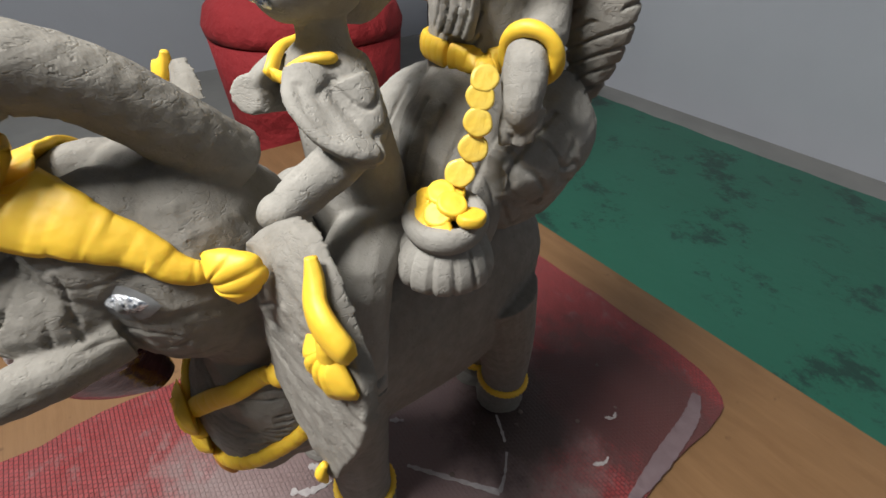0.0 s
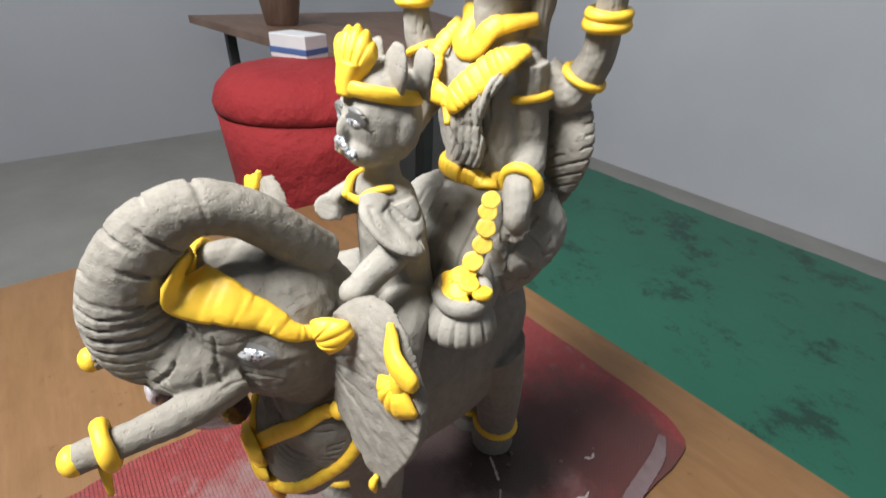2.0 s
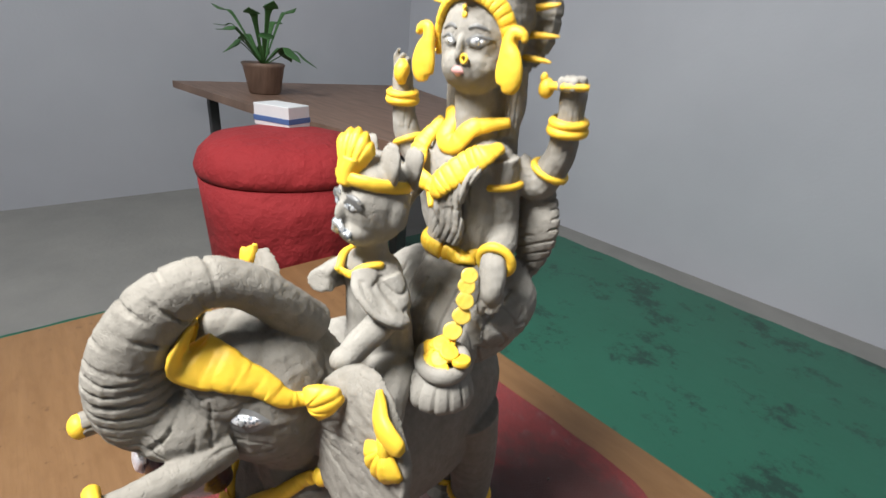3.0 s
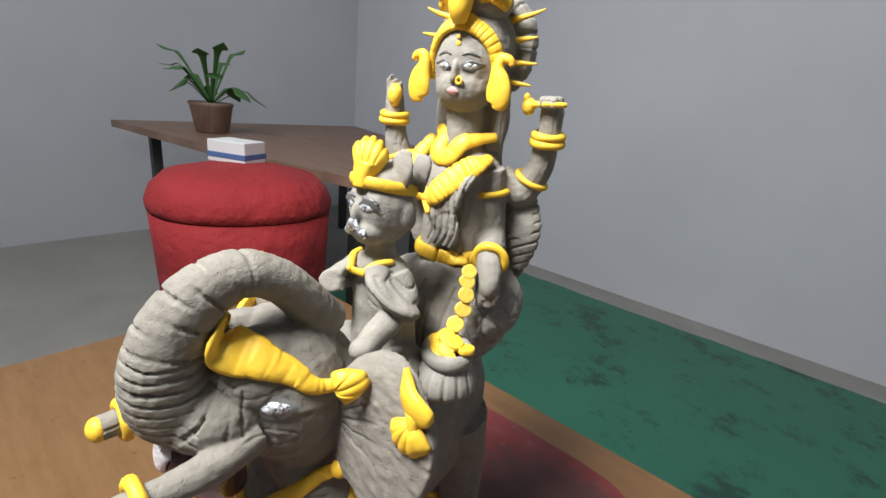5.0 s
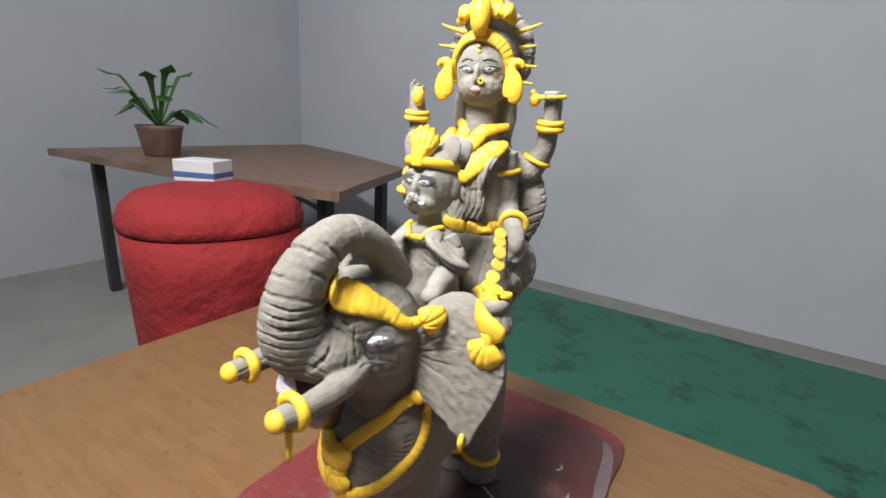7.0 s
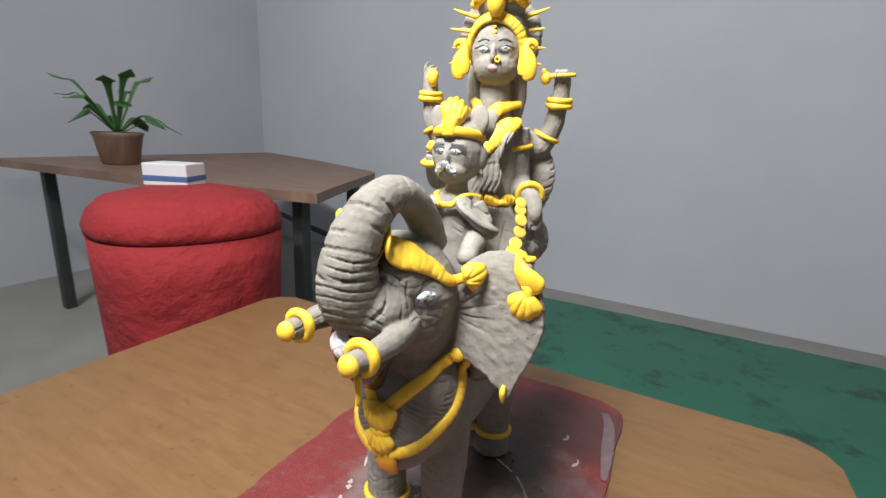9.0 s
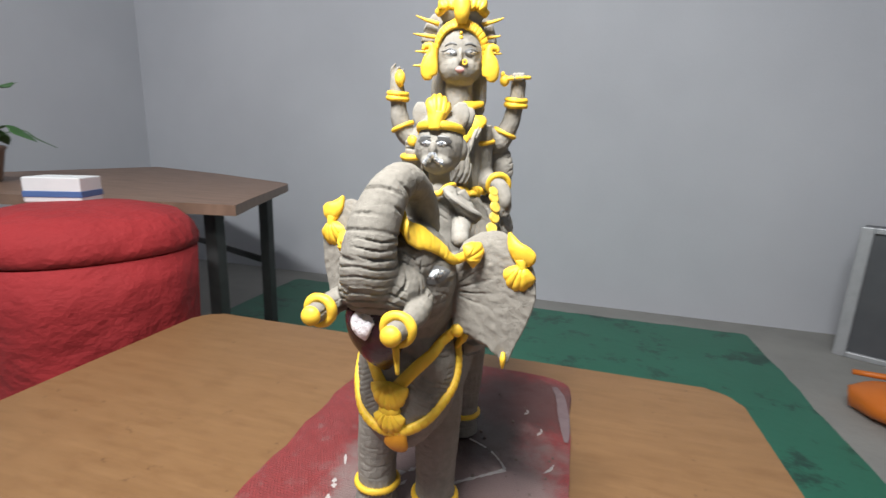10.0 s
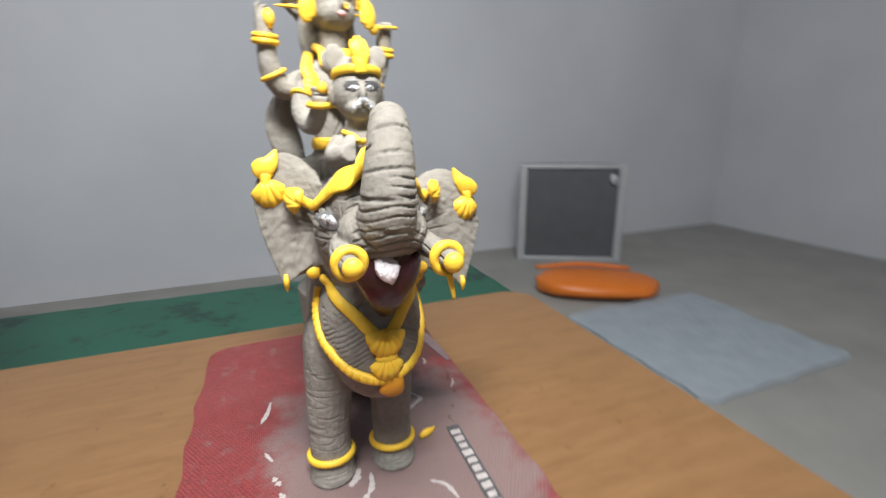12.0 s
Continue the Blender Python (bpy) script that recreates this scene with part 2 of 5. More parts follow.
n = Nodes("red_woven_sheet")
weave = n.add("TexBrick", Vector=n.coord.outputs["Object"], Scale=150.0, Mortar_Size=0.06, Mortar_Smooth=0.8, Row_Height=0.40)
weave.inputs["Color1"].default_value, weave.inputs["Color2"].default_value = (1, 1, 1, 1), (0.7, 0.7, 0.7, 1)
weave.inputs["Mortar"].default_value = (0, 0, 0, 1)
red = n.mix(weave.outputs["Color"], (0.075, 0.014, 0.015), (0.265, 0.040, 0.041))
red = n.mix(n.ramp(n.noise(45, 6, 0.7), [(0.56, (0, 0, 0)), (0.66, (0.6, 0.6, 0.6))]), red, (0.20, 0.120, 0.115))


def stain_shade_mask(place, size):
    """A soft round mask for clay stains and painted shade: 1 at its middle, 0 at its rim, broken up by noise."""
    m = n.add("Mapping", Vector=n.coord.outputs["Object"])
    m.inputs["Location"].default_value = (-place[0] / size[0], -place[1] / size[1], 0)
    m.inputs["Scale"].default_value = (1 / size[0], 1 / size[1], 1)
    g = n.add("TexGradient", Vector=m.outputs[0])
    g.gradient_type = "SPHERICAL"
    return g.outputs["Fac"]


def ragged(fac, amount, low, high, scale=24):
    mth = n.tree.nodes.new("ShaderNodeMath")
    mth.operation = "MULTIPLY_ADD"
    n.put(mth, 0, n.noise(scale, 8, 0.68))
    mth.inputs[1].default_value = amount
    n.put(mth, 2, fac)
    return n.ramp(mth.outputs[0], [(low, (0, 0, 0)), (high, (0.92, 0.92, 0.92))])


big = n.noise(17, 6, 0.6)
grey = ragged(stain_shade_mask((0.0, -0.055), (0.155, 0.25)), 0.9, 0.66, 0.90)
col = n.mix(grey, red, (0.20, 0.145, 0.14))
# The elephant's shadow round its hind legs, darkened into the sheet's colour.
leg_shade = ragged(stain_shade_mask((0.010, 0.075), (0.062, 0.085)), 0.9, 0.62, 0.98, 40)
col = n.mix(leg_shade, col, (0.045, 0.027, 0.024))
# Darker red-brown patch on the far right of the sheet.
far_patch = ragged(stain_shade_mask((0.05, 0.15), (0.14, 0.09)), 0.9, 0.70, 1.0, 55)
col = n.mix(far_patch, col, (0.085, 0.032, 0.030))
speck = n.ramp(n.noise(160, 5, 0.7), [(0.62, (0, 0, 0)), (0.70, (0.7, 0.7, 0.7))])
col = n.mix(speck, col, (0.09, 0.05, 0.045))
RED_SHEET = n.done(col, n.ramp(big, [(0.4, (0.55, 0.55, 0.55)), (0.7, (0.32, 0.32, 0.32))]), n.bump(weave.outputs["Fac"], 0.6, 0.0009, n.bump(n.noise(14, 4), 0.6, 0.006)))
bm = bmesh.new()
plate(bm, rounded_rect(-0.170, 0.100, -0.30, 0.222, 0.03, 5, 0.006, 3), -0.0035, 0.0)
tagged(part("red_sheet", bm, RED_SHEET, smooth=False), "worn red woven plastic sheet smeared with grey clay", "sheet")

# ---- floor things ----
n = Nodes("green_mat")
spots = n.ramp(n.noise(5.5, 9, 0.78), [(0.53, (0, 0, 0)), (0.60, (0.85, 0.85, 0.85))])
GREEN = n.done(n.mix(spots, n.mix(n.noise(4), (0.018, 0.120, 0.072), (0.027, 0.162, 0.104)), (0.012, 0.045, 0.034)), 0.45, n.bump(n.noise(40), 0.2, 0.003))
bm = bmesh.new()
plate(bm, rounded_rect(-1.25, 0.80, -0.60, 1.62, 0.02, 3, 0.01, 4, 0.06), FLOOR, FLOOR + 0.006)
tagged(part("floor_mat", bm, GREEN, smooth=False), "green plastic floor mat with faded dark leaf print", "mat")


# ---- the clay group ----
from mathutils.bvhtree import BVHTree

CX = -0.022


def mirror(rows):
    return [(2 * CX - r[0],) + tuple(r[1:]) for r in rows]


def hug(bm, tree, rows, thick=0.0018, ribs=0, depth=0.22, seg=12, steps=8, lift=0.3, slot=0):
    """A soft strip laid on a skin along rows (x, y, z, half width), with ribs across it."""
    steps = max(steps, math.ceil(ribs * 9 / (len(rows) - 1)))
    s = spline(rows, steps)
    pts, nors = [], []
    for r in s:
        loc, nor, _, _ = tree.find_nearest(Vector(r[:3]))
        pts.append(loc)
        nors.append(nor)
    span = max(3, steps // 3)
    smooth_n = [sum((nors[max(0, min(len(nors) - 1, i + k))] for k in range(-span, span + 1)), Vector()).normalized() for i in range(len(nors))]
    smooth_p = [sum((pts[max(0, min(len(pts) - 1, i + k))] for k in range(-span, span + 1)), Vector()) / (2 * span + 1) for i in range(len(pts))]
    n = len(s)
    rings = []
    for i in range(n):
        tan = (smooth_p[min(i + 1, n - 1)] - smooth_p[max(i - 1, 0)]).normalized()
        nor = smooth_n[i]
        side = nor.cross(tan).normalized()
        rib = 1.0 - depth * max(0.0, math.cos(2 * math.pi * ribs * i / (n - 1))) ** 3 if ribs else 1.0
        end = min(1.0, 0.45 + 0.3 * min(i, n - 1 - i))
        mid = smooth_p[i] + nor * (thick * lift)
        ring = []
        for k in range(seg):
            w = 2 * math.pi * k / seg
            ring.append(bm.verts.new(mid + side * (s[i][3] * end * math.cos(w)) + nor * (thick * end * rib * math.sin(w))))
        rings.append(ring)
    fs = [bm.faces.new((a[k], a[(k + 1) % seg], b[(k + 1) % seg], b[k])) for a, b in zip(rings, rings[1:]) for k in range(seg)]
    fs += [bm.faces.new(rings[0][::-1]), bm.faces.new(rings[-1])]
    bmesh.ops.recalc_face_normals(bm, faces=fs)
    for f in fs:
        f.material_index = slot
    return bm


def ear_place(p, s):
    """Sweeps a point of the ear back; the far ear (s = -1) is mirrored, held closer to the head and higher."""
    out = p[0] - CX
    y = p[1] + 0.16 * max(0.0, out - 0.034)
    return Vector((p[0], y, p[2])) if s > 0 else Vector((CX - 0.80 * out, y, p[2] + 0.25 * out))


def ear(bm, s):
    """A fan-shaped ear sheet hung at the side of the head, s = 1 left, -1 right."""
    hinge_top, hinge_low = Vector((0.012, -0.070, 0.226)), Vector((0.010, -0.072, 0.178))
    rim = spline([(0.014, -0.062, 0.232), (0.026, -0.062, 0.2385), (0.040, -0.065, 0.2385), (0.053, -0.068, 0.228), (0.061, -0.070, 0.212), (0.0625, -0.072, 0.196),
                  (0.057, -0.074, 0.178), (0.050, -0.076, 0.160), (0.046, -0.077, 0.153), (0.041, -0.076, 0.160), (0.028, -0.073, 0.166), (0.013, -0.071, 0.175)], 6)
    n, m = len(rim), 14
    front, back = [], []
    for i in range(n):
        u = i / (n - 1)
        root = hinge_top.lerp(hinge_low, u)
        ra, rb = [], []
        for j in range(m + 1):
            v = j / m
            p = root.lerp(Vector(rim[i]), v)
            cup = -0.002 * math.sin(math.pi * v)
            p.y += cup + 0.001 * noise.noise((p.x * 300, p.z * 300, s))
            if j == m:
                p += Vector((p.x - root.x, 0, p.z - root.z)) * 0.02 * noise.noise((u * 16, 3, s))
            t = 0.0022
            a, b = p.copy(), p.copy()
            a.y -= t
            b.y += t
            for q in (a, b):
                q.xyz = ear_place(q, s)
            ra.append(bm.verts.new(a))
            rb.append(bm.verts.new(b))
        front.append(ra)
        back.append(rb)
    fs = []
    for i in range(n - 1):
        for j in range(m):
            fs.append(bm.faces.new((front[i][j], front[i + 1][j], front[i + 1][j + 1], front[i][j + 1])))
            fs.append(bm.faces.new((back[i][j], back[i][j + 1], back[i + 1][j + 1], back[i + 1][j])))
        fs.append(bm.faces.new((front[i][m], front[i + 1][m], back[i + 1][m], back[i][m])))
        fs.append(bm.faces.new((front[i][0], back[i][0], back[i + 1][0], front[i + 1][0])))
    for i in (0, n - 1):
        for j in range(m):
            fs.append(bm.faces.new((front[i][j], front[i][j + 1], back[i][j + 1], back[i][j])))
    bmesh.ops.recalc_face_normals(bm, faces=fs)


def eye(bm, tree, p, w, h, t, slot, along=(1, 0, 0), tilt=0.0, facing=None):
    """A painted almond on the skin nearest to p."""
    loc, nor, _, _ = tree.find_nearest(Vector(p))
    if facing:
        nor = (nor + Vector(facing).normalized()).normalized()
    a = Vector(along) - nor * nor.dot(Vector(along))
    a.normalize()
    b = nor.cross(a)
    a, b = a * math.cos(tilt) + b * math.sin(tilt), b * math.cos(tilt) - a * math.sin(tilt)
    rings = []
    for j in range(7):
        v = j / 6
        ring_v = []
        for k in range(24):
            w0 = 2 * math.pi * k / 24
            c, s0 = math.cos(w0), math.sin(w0)
            ring_v.append(bm.verts.new(loc + a * (w * v * c) + b * (h * v * s0 * (1 - 0.55 * c * c * v)) + nor * (t * (1 - 0.8 * v * v))))
        rings.append(ring_v)
    fs = [bm.faces.new((p0[k], p0[(k + 1) % 24], q0[(k + 1) % 24], q0[k])) for p0, q0 in zip(rings, rings[1:]) for k in range(24)]
    bmesh.ops.recalc_face_normals(bm, faces=fs)
    for f in fs:
        if f.normal.dot(nor) < 0:
            f.normal_flip()
        f.material_index = slot


def elephant():
    bm = bmesh.new()
    # barrel, chest, rump
    tube(bm, [(CX, -0.092, 0.140, 0.022, 0.030), (CX, -0.078, 0.140, 0.034, 0.046), (CX - 0.002, -0.04, 0.132, 0.036, 0.062), (CX - 0.004, 0.02, 0.122, 0.033, 0.066),
              (CX - 0.004, 0.050, 0.118, 0.030, 0.062), (CX - 0.004, 0.070, 0.112, 0.024, 0.050), (CX - 0.004, 0.082, 0.106, 0.012, 0.024)], 28, 5)
    # head and cheeks
    blob(bm, (CX, -0.084, 0.210), (0.036, 0.031, 0.038))
    blob(bm, (CX + 0.010, -0.098, 0.224), (0.017, 0.023, 0.023))
    blob(bm, (CX - 0.010, -0.098, 0.224), (0.017, 0.023, 0.023))
    blob(bm, (CX, -0.070, 0.195), (0.033, 0.03, 0.042))
    blob(bm, (CX, -0.116, 0.212), (0.026, 0.024, 0.018))
    blob(bm, (CX, -0.082, 0.126), (0.030, 0.023, 0.042))
    for s in (1, -1):
        blob(bm, (CX + s * 0.0150, -0.086, 0.214), (0.0170, 0.020, 0.025))
    # raised trunk with its rings
    trunk = [(CX, -0.103, 0.212, 0.0220, 0.019), (CX - 0.001, -0.119, 0.214, 0.0200, 0.0172), (CX - 0.001, -0.1300, 0.221, 0.0178, 0.0162), (CX, -0.1330, 0.236, 0.0158, 0.0148),
             (CX + 0.002, -0.129, 0.252, 0.0140, 0.0133), (CX + 0.005, -0.119, 0.2665, 0.0120, 0.0116), (CX + 0.008, -0.106, 0.2725, 0.0102, 0.0104),
             (CX + 0.010, -0.090, 0.2670, 0.0096, 0.0100), (CX + 0.010, -0.075, 0.2520, 0.0100, 0.0104), (CX + 0.007, -0.063, 0.2380, 0.0112, 0.0112)]
    tube(bm, trunk, 24, 10, up=(1, 0, 0))
    # legs and feet
    for s in (1, -1):
        x = CX - 0.0085 + s * 0.0250
        tube(bm, [(CX - 0.006 + s * 0.0150, -0.046, 0.140, 0.0170), (CX - 0.006 + s * 0.0205, -0.046, 0.118, 0.0205), (CX - 0.007 + s * 0.0235, -0.046, 0.08, 0.0180), (x, -0.046, 0.045, 0.0160), (x, -0.046, 0.016, 0.0160), (x, -0.047, 0.0, 0.0185, 0.0200)], 20, 5, up=(0, 1, 0))
        x = CX - 0.004 + s * 0.0145
        tube(bm, [(x, 0.054, 0.125, 0.024), (x, 0.065, 0.08, 0.021), (x, 0.072, 0.045, 0.0175), (x, 0.073, 0.018, 0.0160), (x, 0.072, 0.0, 0.0175, 0.0185)], 20, 5, up=(0, 1, 0))
        # tusk
        tube(bm, [(CX + s * 0.021, -0.108, 0.204, 0.0085), (CX + s * 0.025, -0.125, 0.2025, 0.0072), (CX + s * 0.0255, -0.140 - s * 0.003, 0.2025, 0.0060), (CX + s * 0.0245, -0.157 - s * 0.005, 0.203, 0.0054)], 14, 4)
        ear(bm, s)

    path = spline(trunk, 10)

    def carve(co, nor):
        d = 0.0
        if co.y < -0.095 and co.z > 0.200:
            k = int(np.argmin((path[:, 1] - co.y) ** 2 + (path[:, 2] - co.z) ** 2))
            r = math.dist(path[k][:3], co)
            if r < path[k][3] * 1.35 and k > 6:
                w = k * 1.75 + 42 * (co.y - path[k][1]) + 0.8 * noise.noise((co.x * 70, k * 0.3, 2))
                line = max(0.0, math.cos(w)) ** 16 * (0.55 + 0.55 * abs(noise.noise((co.x * 90, k * 0.9, 5))) * 2)
                outer = 1.0 if co.y < path[k][1] + 0.002 or k > 45 else 0.35
                d -= 0.0020 * line * outer * (1.0 if k < 58 else max(0.0, (72 - k) / 14.0))
        # arched wrinkles at the root of the trunk
        if co.y < -0.112 and 0.197 < co.z < 0.246 and abs(co.x - CX) < 0.0205:
            w = (co.z + 16 * (co.x - CX) ** 2) * 1250 + 2.4 * noise.noise((co.x * 60, co.y * 60, co.z * 60))
            d -= 0.0020 * max(0.0, math.cos(w)) ** 7 * max(0.0, min(1.0, 0.6 + 1.6 * noise.noise((co.x * 45, 2, co.z * 70))))
        # wrinkles on the cheeks
        if -0.116 < co.y < -0.085 and 0.18 < co.z < 0.235 and abs(co.x - CX) > 0.016:
            q = noise.noise((co.x * 40, co.y * 55, co.z * 130))
            d -= 0.0006 * max(0.0, 1 - abs(q) * 9)
        if co.z < 0.10 and (co.y < -0.03 or co.y > 0.04):
            q = noise.noise((co.x * 30, co.y * 30, co.z * 190))
            d -= 0.0005 * max(0.0, 1 - abs(q) * 8)
        # feather strokes pressed into the chest
        if 0.118 < co.z < 0.162 and co.y < -0.072 and 0.010 < abs(co.x - CX) < 0.034:
            d -= 0.0009 * max(0.0, math.cos((co.z * 1.2 + abs(co.x - CX) * 0.9) * 1500)) ** 4 * (noise.noise((co.x * 90, co.z * 90, 3)) > -0.15)
        # pleats that fan out from the root of the ear
        out = abs(co.x - CX) / (1.0 if co.x > CX else 0.8)
        if out > 0.036 and co.z > 0.15 and co.y < -0.045:
            lift = 0.25 * out if co.x < CX else 0.0
            dx, dz = out - 0.028, co.z - lift - 0.200
            a, far = math.atan2(dz, dx), math.hypot(dx, dz)
            strong = 1.0 if a > -0.15 else max(0.12, 1.0 + (a + 0.15) * 1.6)
            fade = max(0.0, 1.0 - max(0.0, far - 0.012) / 0.022)
            d -= 0.0015 * max(0.0, math.cos(a * 19 + 1.6 * noise.noise((a * 3, far * 60, 4)))) ** 4 * strong * fade
            return d + 0.0003 * noise.noise((co.x * 240, co.y * 240, co.z * 240))
        d += 0.0004 * noise.noise((co.x * 70, co.y * 70, co.z * 70)) + 0.0003 * noise.noise((co.x * 300, co.y * 300, co.z * 300))
        return d

    skin = fused(bm, 0.00075, 2, carve)
    add = bmesh.new()
    tree = BVHTree.FromBMesh(skin)
    for s in (1, -1):
        face = (s * 0.70, -0.70, 0.10)
        eye(add, tree, (CX + s * 0.0295, -0.1045, 0.2185), 0.0106, 0.0056, 0.0014, 2, (s * 0.7, 0.7, 0.12), 0.0, face)
        eye(add, tree, (CX + s * 0.0295, -0.1045, 0.2187), 0.0084, 0.0036, 0.0024, 1, (s * 0.7, 0.7, 0.12), 0.0, face)
        eye(add, tree, (CX + s * 0.0295, -0.1045, 0.2182), 0.0020, 0.0030, 0.0032, 2, (s * 0.7, 0.7, 0.12), 0.0, face)
    # open lower mouth in maroon gloss, with its foil tongue
    tube(add, [(CX, -0.112, 0.198, 0.022, 0.016), (CX, -0.119, 0.190, 0.0205, 0.0175), (CX, -0.116, 0.176, 0.014, 0.014), (CX, -0.108, 0.160, 0.005, 0.006)], 18, 6, up=(0, 1, 0), slot=3)
    tube(add, [(CX - 0.014, -0.1270, 0.2000, 0.0010), (CX - 0.006, -0.1325, 0.1980, 0.0015), (CX + 0.004, -0.1325, 0.1980, 0.0015), (CX + 0.012, -0.1270, 0.2000, 0.0010)], 8, 4, slot=4)
    tube(add, [(CX - 0.002, -0.1320, 0.2000, 0.0062, 0.0016), (CX - 0.003, -0.1362, 0.1958, 0.0072, 0.0022), (CX - 0.002, -0.1372, 0.1905, 0.0046, 0.0020), (CX - 0.001, -0.1362, 0.1865, 0.0008, 0.0008)], 10, 5, up=(0, 1, 0), slot=4)
    return tagged(part("elephant_statue", joined(skin, add), [DARK_CLAY, SILVER, GRAPHITE, MAROON, FOIL]),
                  "standing grey clay elephant statue with raised trunk and silver eyes", "statue")


beast = elephant()
CH = Vector((-0.018, 0.035, 0))
SEAT = Matrix.Translation(CH) @ pose(0, 0, 0, 0, 0, 14.0) @ Matrix.Translation(-CH)


def own(*rows):
    """Rows given in the room's axes, turned into the seated figure's own axes."""
    back = SEAT.inverted()
    return [tuple(back @ Vector(r[:3])) + tuple(r[3:]) for r in rows]



def rider():
    bm = bmesh.new()
    X = -0.015
    tube(bm, [(X, -0.022, 0.195, 0.022, 0.020), (X, -0.024, 0.225, 0.020, 0.016), (X, -0.027, 0.250, 0.018, 0.0135), (X, -0.029, 0.262, 0.0165, 0.0115), (X, -0.029, 0.268, 0.0085, 0.008), (X, -0.030, 0.285, 0.0078, 0.0078)], 20, 5, up=(0, 1, 0))
    blob(bm, (X, -0.0290, 0.2925), (0.0176, 0.0170, 0.0200))
    blob(bm, (X, -0.0375, 0.2815), (0.0115, 0.0095, 0.0082))
    blob(bm, (X, -0.0455, 0.2905), (0.0026, 0.0040, 0.0055), (-15, 0, 0))
    blob(bm, (X, -0.0275, 0.3050), (0.0158, 0.0155, 0.0110))
    for s in (1, -1):
        blob(bm, (X + s * 0.0168, -0.027, 0.290), (0.003, 0.005, 0.0075))
        # leaf-shaped tufts beside the plume, hollowed along the middle
        for dx, dy, z, w in ((0.0100, -0.031, 0.3225, 0.0072), (0.0125, -0.020, 0.3200, 0.0058)):
            tube(bm, [(X + s * dx, dy + 0.003, 0.302, 0.0040, 0.0024), (X + s * (dx + 0.003), dy, 0.3095, w, 0.0026), (X + s * (dx + 0.0045), dy, 0.3165, w, 0.0022), (X + s * (dx + 0.0055), dy + 0.001, z, 0.0034, 0.0012)], 12, 5, up=(0, 1, 0),
                 swell=lambda i, n, a: 1 - 0.35 * max(0.0, -math.sin(a)) ** 2)
        blob(bm, (X + s * 0.006, -0.0432, 0.2968), (0.0055, 0.002, 0.0020))
    # arms: the left one down to the neck of the elephant, the right one to the trunk
    tube(bm, [(X + 0.013, -0.029, 0.259, 0.0075), (X + 0.0195, -0.028, 0.248, 0.0075), (X + 0.0205, -0.038, 0.239, 0.0074), (X + 0.024, -0.056, 0.2325, 0.0064)], 14, 5)
    blob(bm, (X + 0.0245, -0.0585, 0.2315), (0.0064, 0.0075, 0.0058))
    tube(bm, [(X - 0.013, -0.029, 0.259, 0.0075), (X - 0.020, -0.036, 0.249, 0.0072), (X - 0.012, -0.052, 0.252, 0.0062)], 14, 5)
    # legs astride and shawl
    for s in (1, -1):
        tube(bm, [(X + s * 0.012, -0.022, 0.205, 0.015), (X + s * 0.027, -0.040, 0.200, 0.013), (X + s * 0.033, -0.045, 0.170, 0.010), (X + s * 0.034, -0.045, 0.145, 0.008)], 14, 5)
    tube(bm, [(X + 0.009, -0.040, 0.264, 0.006, 0.003), (X + 0.016, -0.042, 0.256, 0.008, 0.0040), (X + 0.0245, -0.036, 0.2465, 0.010, 0.0048), (X + 0.0240, -0.030, 0.241, 0.008, 0.0048)], 14, 5)
    tube(bm, [(X - 0.008, -0.041, 0.262, 0.005, 0.003), (X - 0.013, -0.046, 0.255, 0.007, 0.004), (X - 0.012, -0.050, 0.247, 0.006, 0.003)], 12, 5)

    def carve(co, nor):
        d = 0.0006 * noise.noise((co.x * 120, co.y * 120, co.z * 120))
        if co.x > X + 0.004 and co.z < 0.262 and co.z > 0.24:
            d -= 0.0010 * max(0.0, math.cos((co.x * 0.7 + co.z) * 1250 + 2 * noise.noise((co.x * 60, co.y * 60, 2)))) ** 5
        return d

    skin = fused(bm, 0.0009, 2, carve)
    add = bmesh.new()
    tree = BVHTree.FromBMesh(skin)
    for s in (1, -1):
        eye(add, tree, (X + s * 0.0072, -0.047, 0.2945), 0.0060, 0.0036, 0.0004, 2)
        eye(add, tree, (X + s * 0.0070, -0.048, 0.2940), 0.0040, 0.0021, 0.0011, 1)
        hug(add, tree, [(X + s * 0.0020, -0.048, 0.2985, 0.0008), (X + s * 0.0070, -0.047, 0.3008, 0.0012), (X + s * 0.0125, -0.043, 0.2985, 0.0007)], 0.0006, steps=6, slot=2)
        for k in range(5):
            x = X + s * (0.0008 + 0.0017 * k)
            tube(add, [(*tree.find_nearest(Vector((x, -0.051, 0.2868 - 0.0002 * k * k)))[0], 0.0013), (*(tree.find_nearest(Vector((x + s * 0.0012, -0.051, 0.2838 - 0.0003 * k * k)))[0] + Vector((0, -0.0012, 0))), 0.0014),
                       (*tree.find_nearest(Vector((x + s * 0.0018, -0.050, 0.2812 - 0.0004 * k * k)))[0], 0.0006)], 7, 3, up=(0, 1, 0), slot=1)
    return tagged(part("rider_statue", joined(skin, add), [CLAY, SILVER, GRAPHITE]), "small grey clay rider statue behind the elephant's head", "statue")


man = rider()


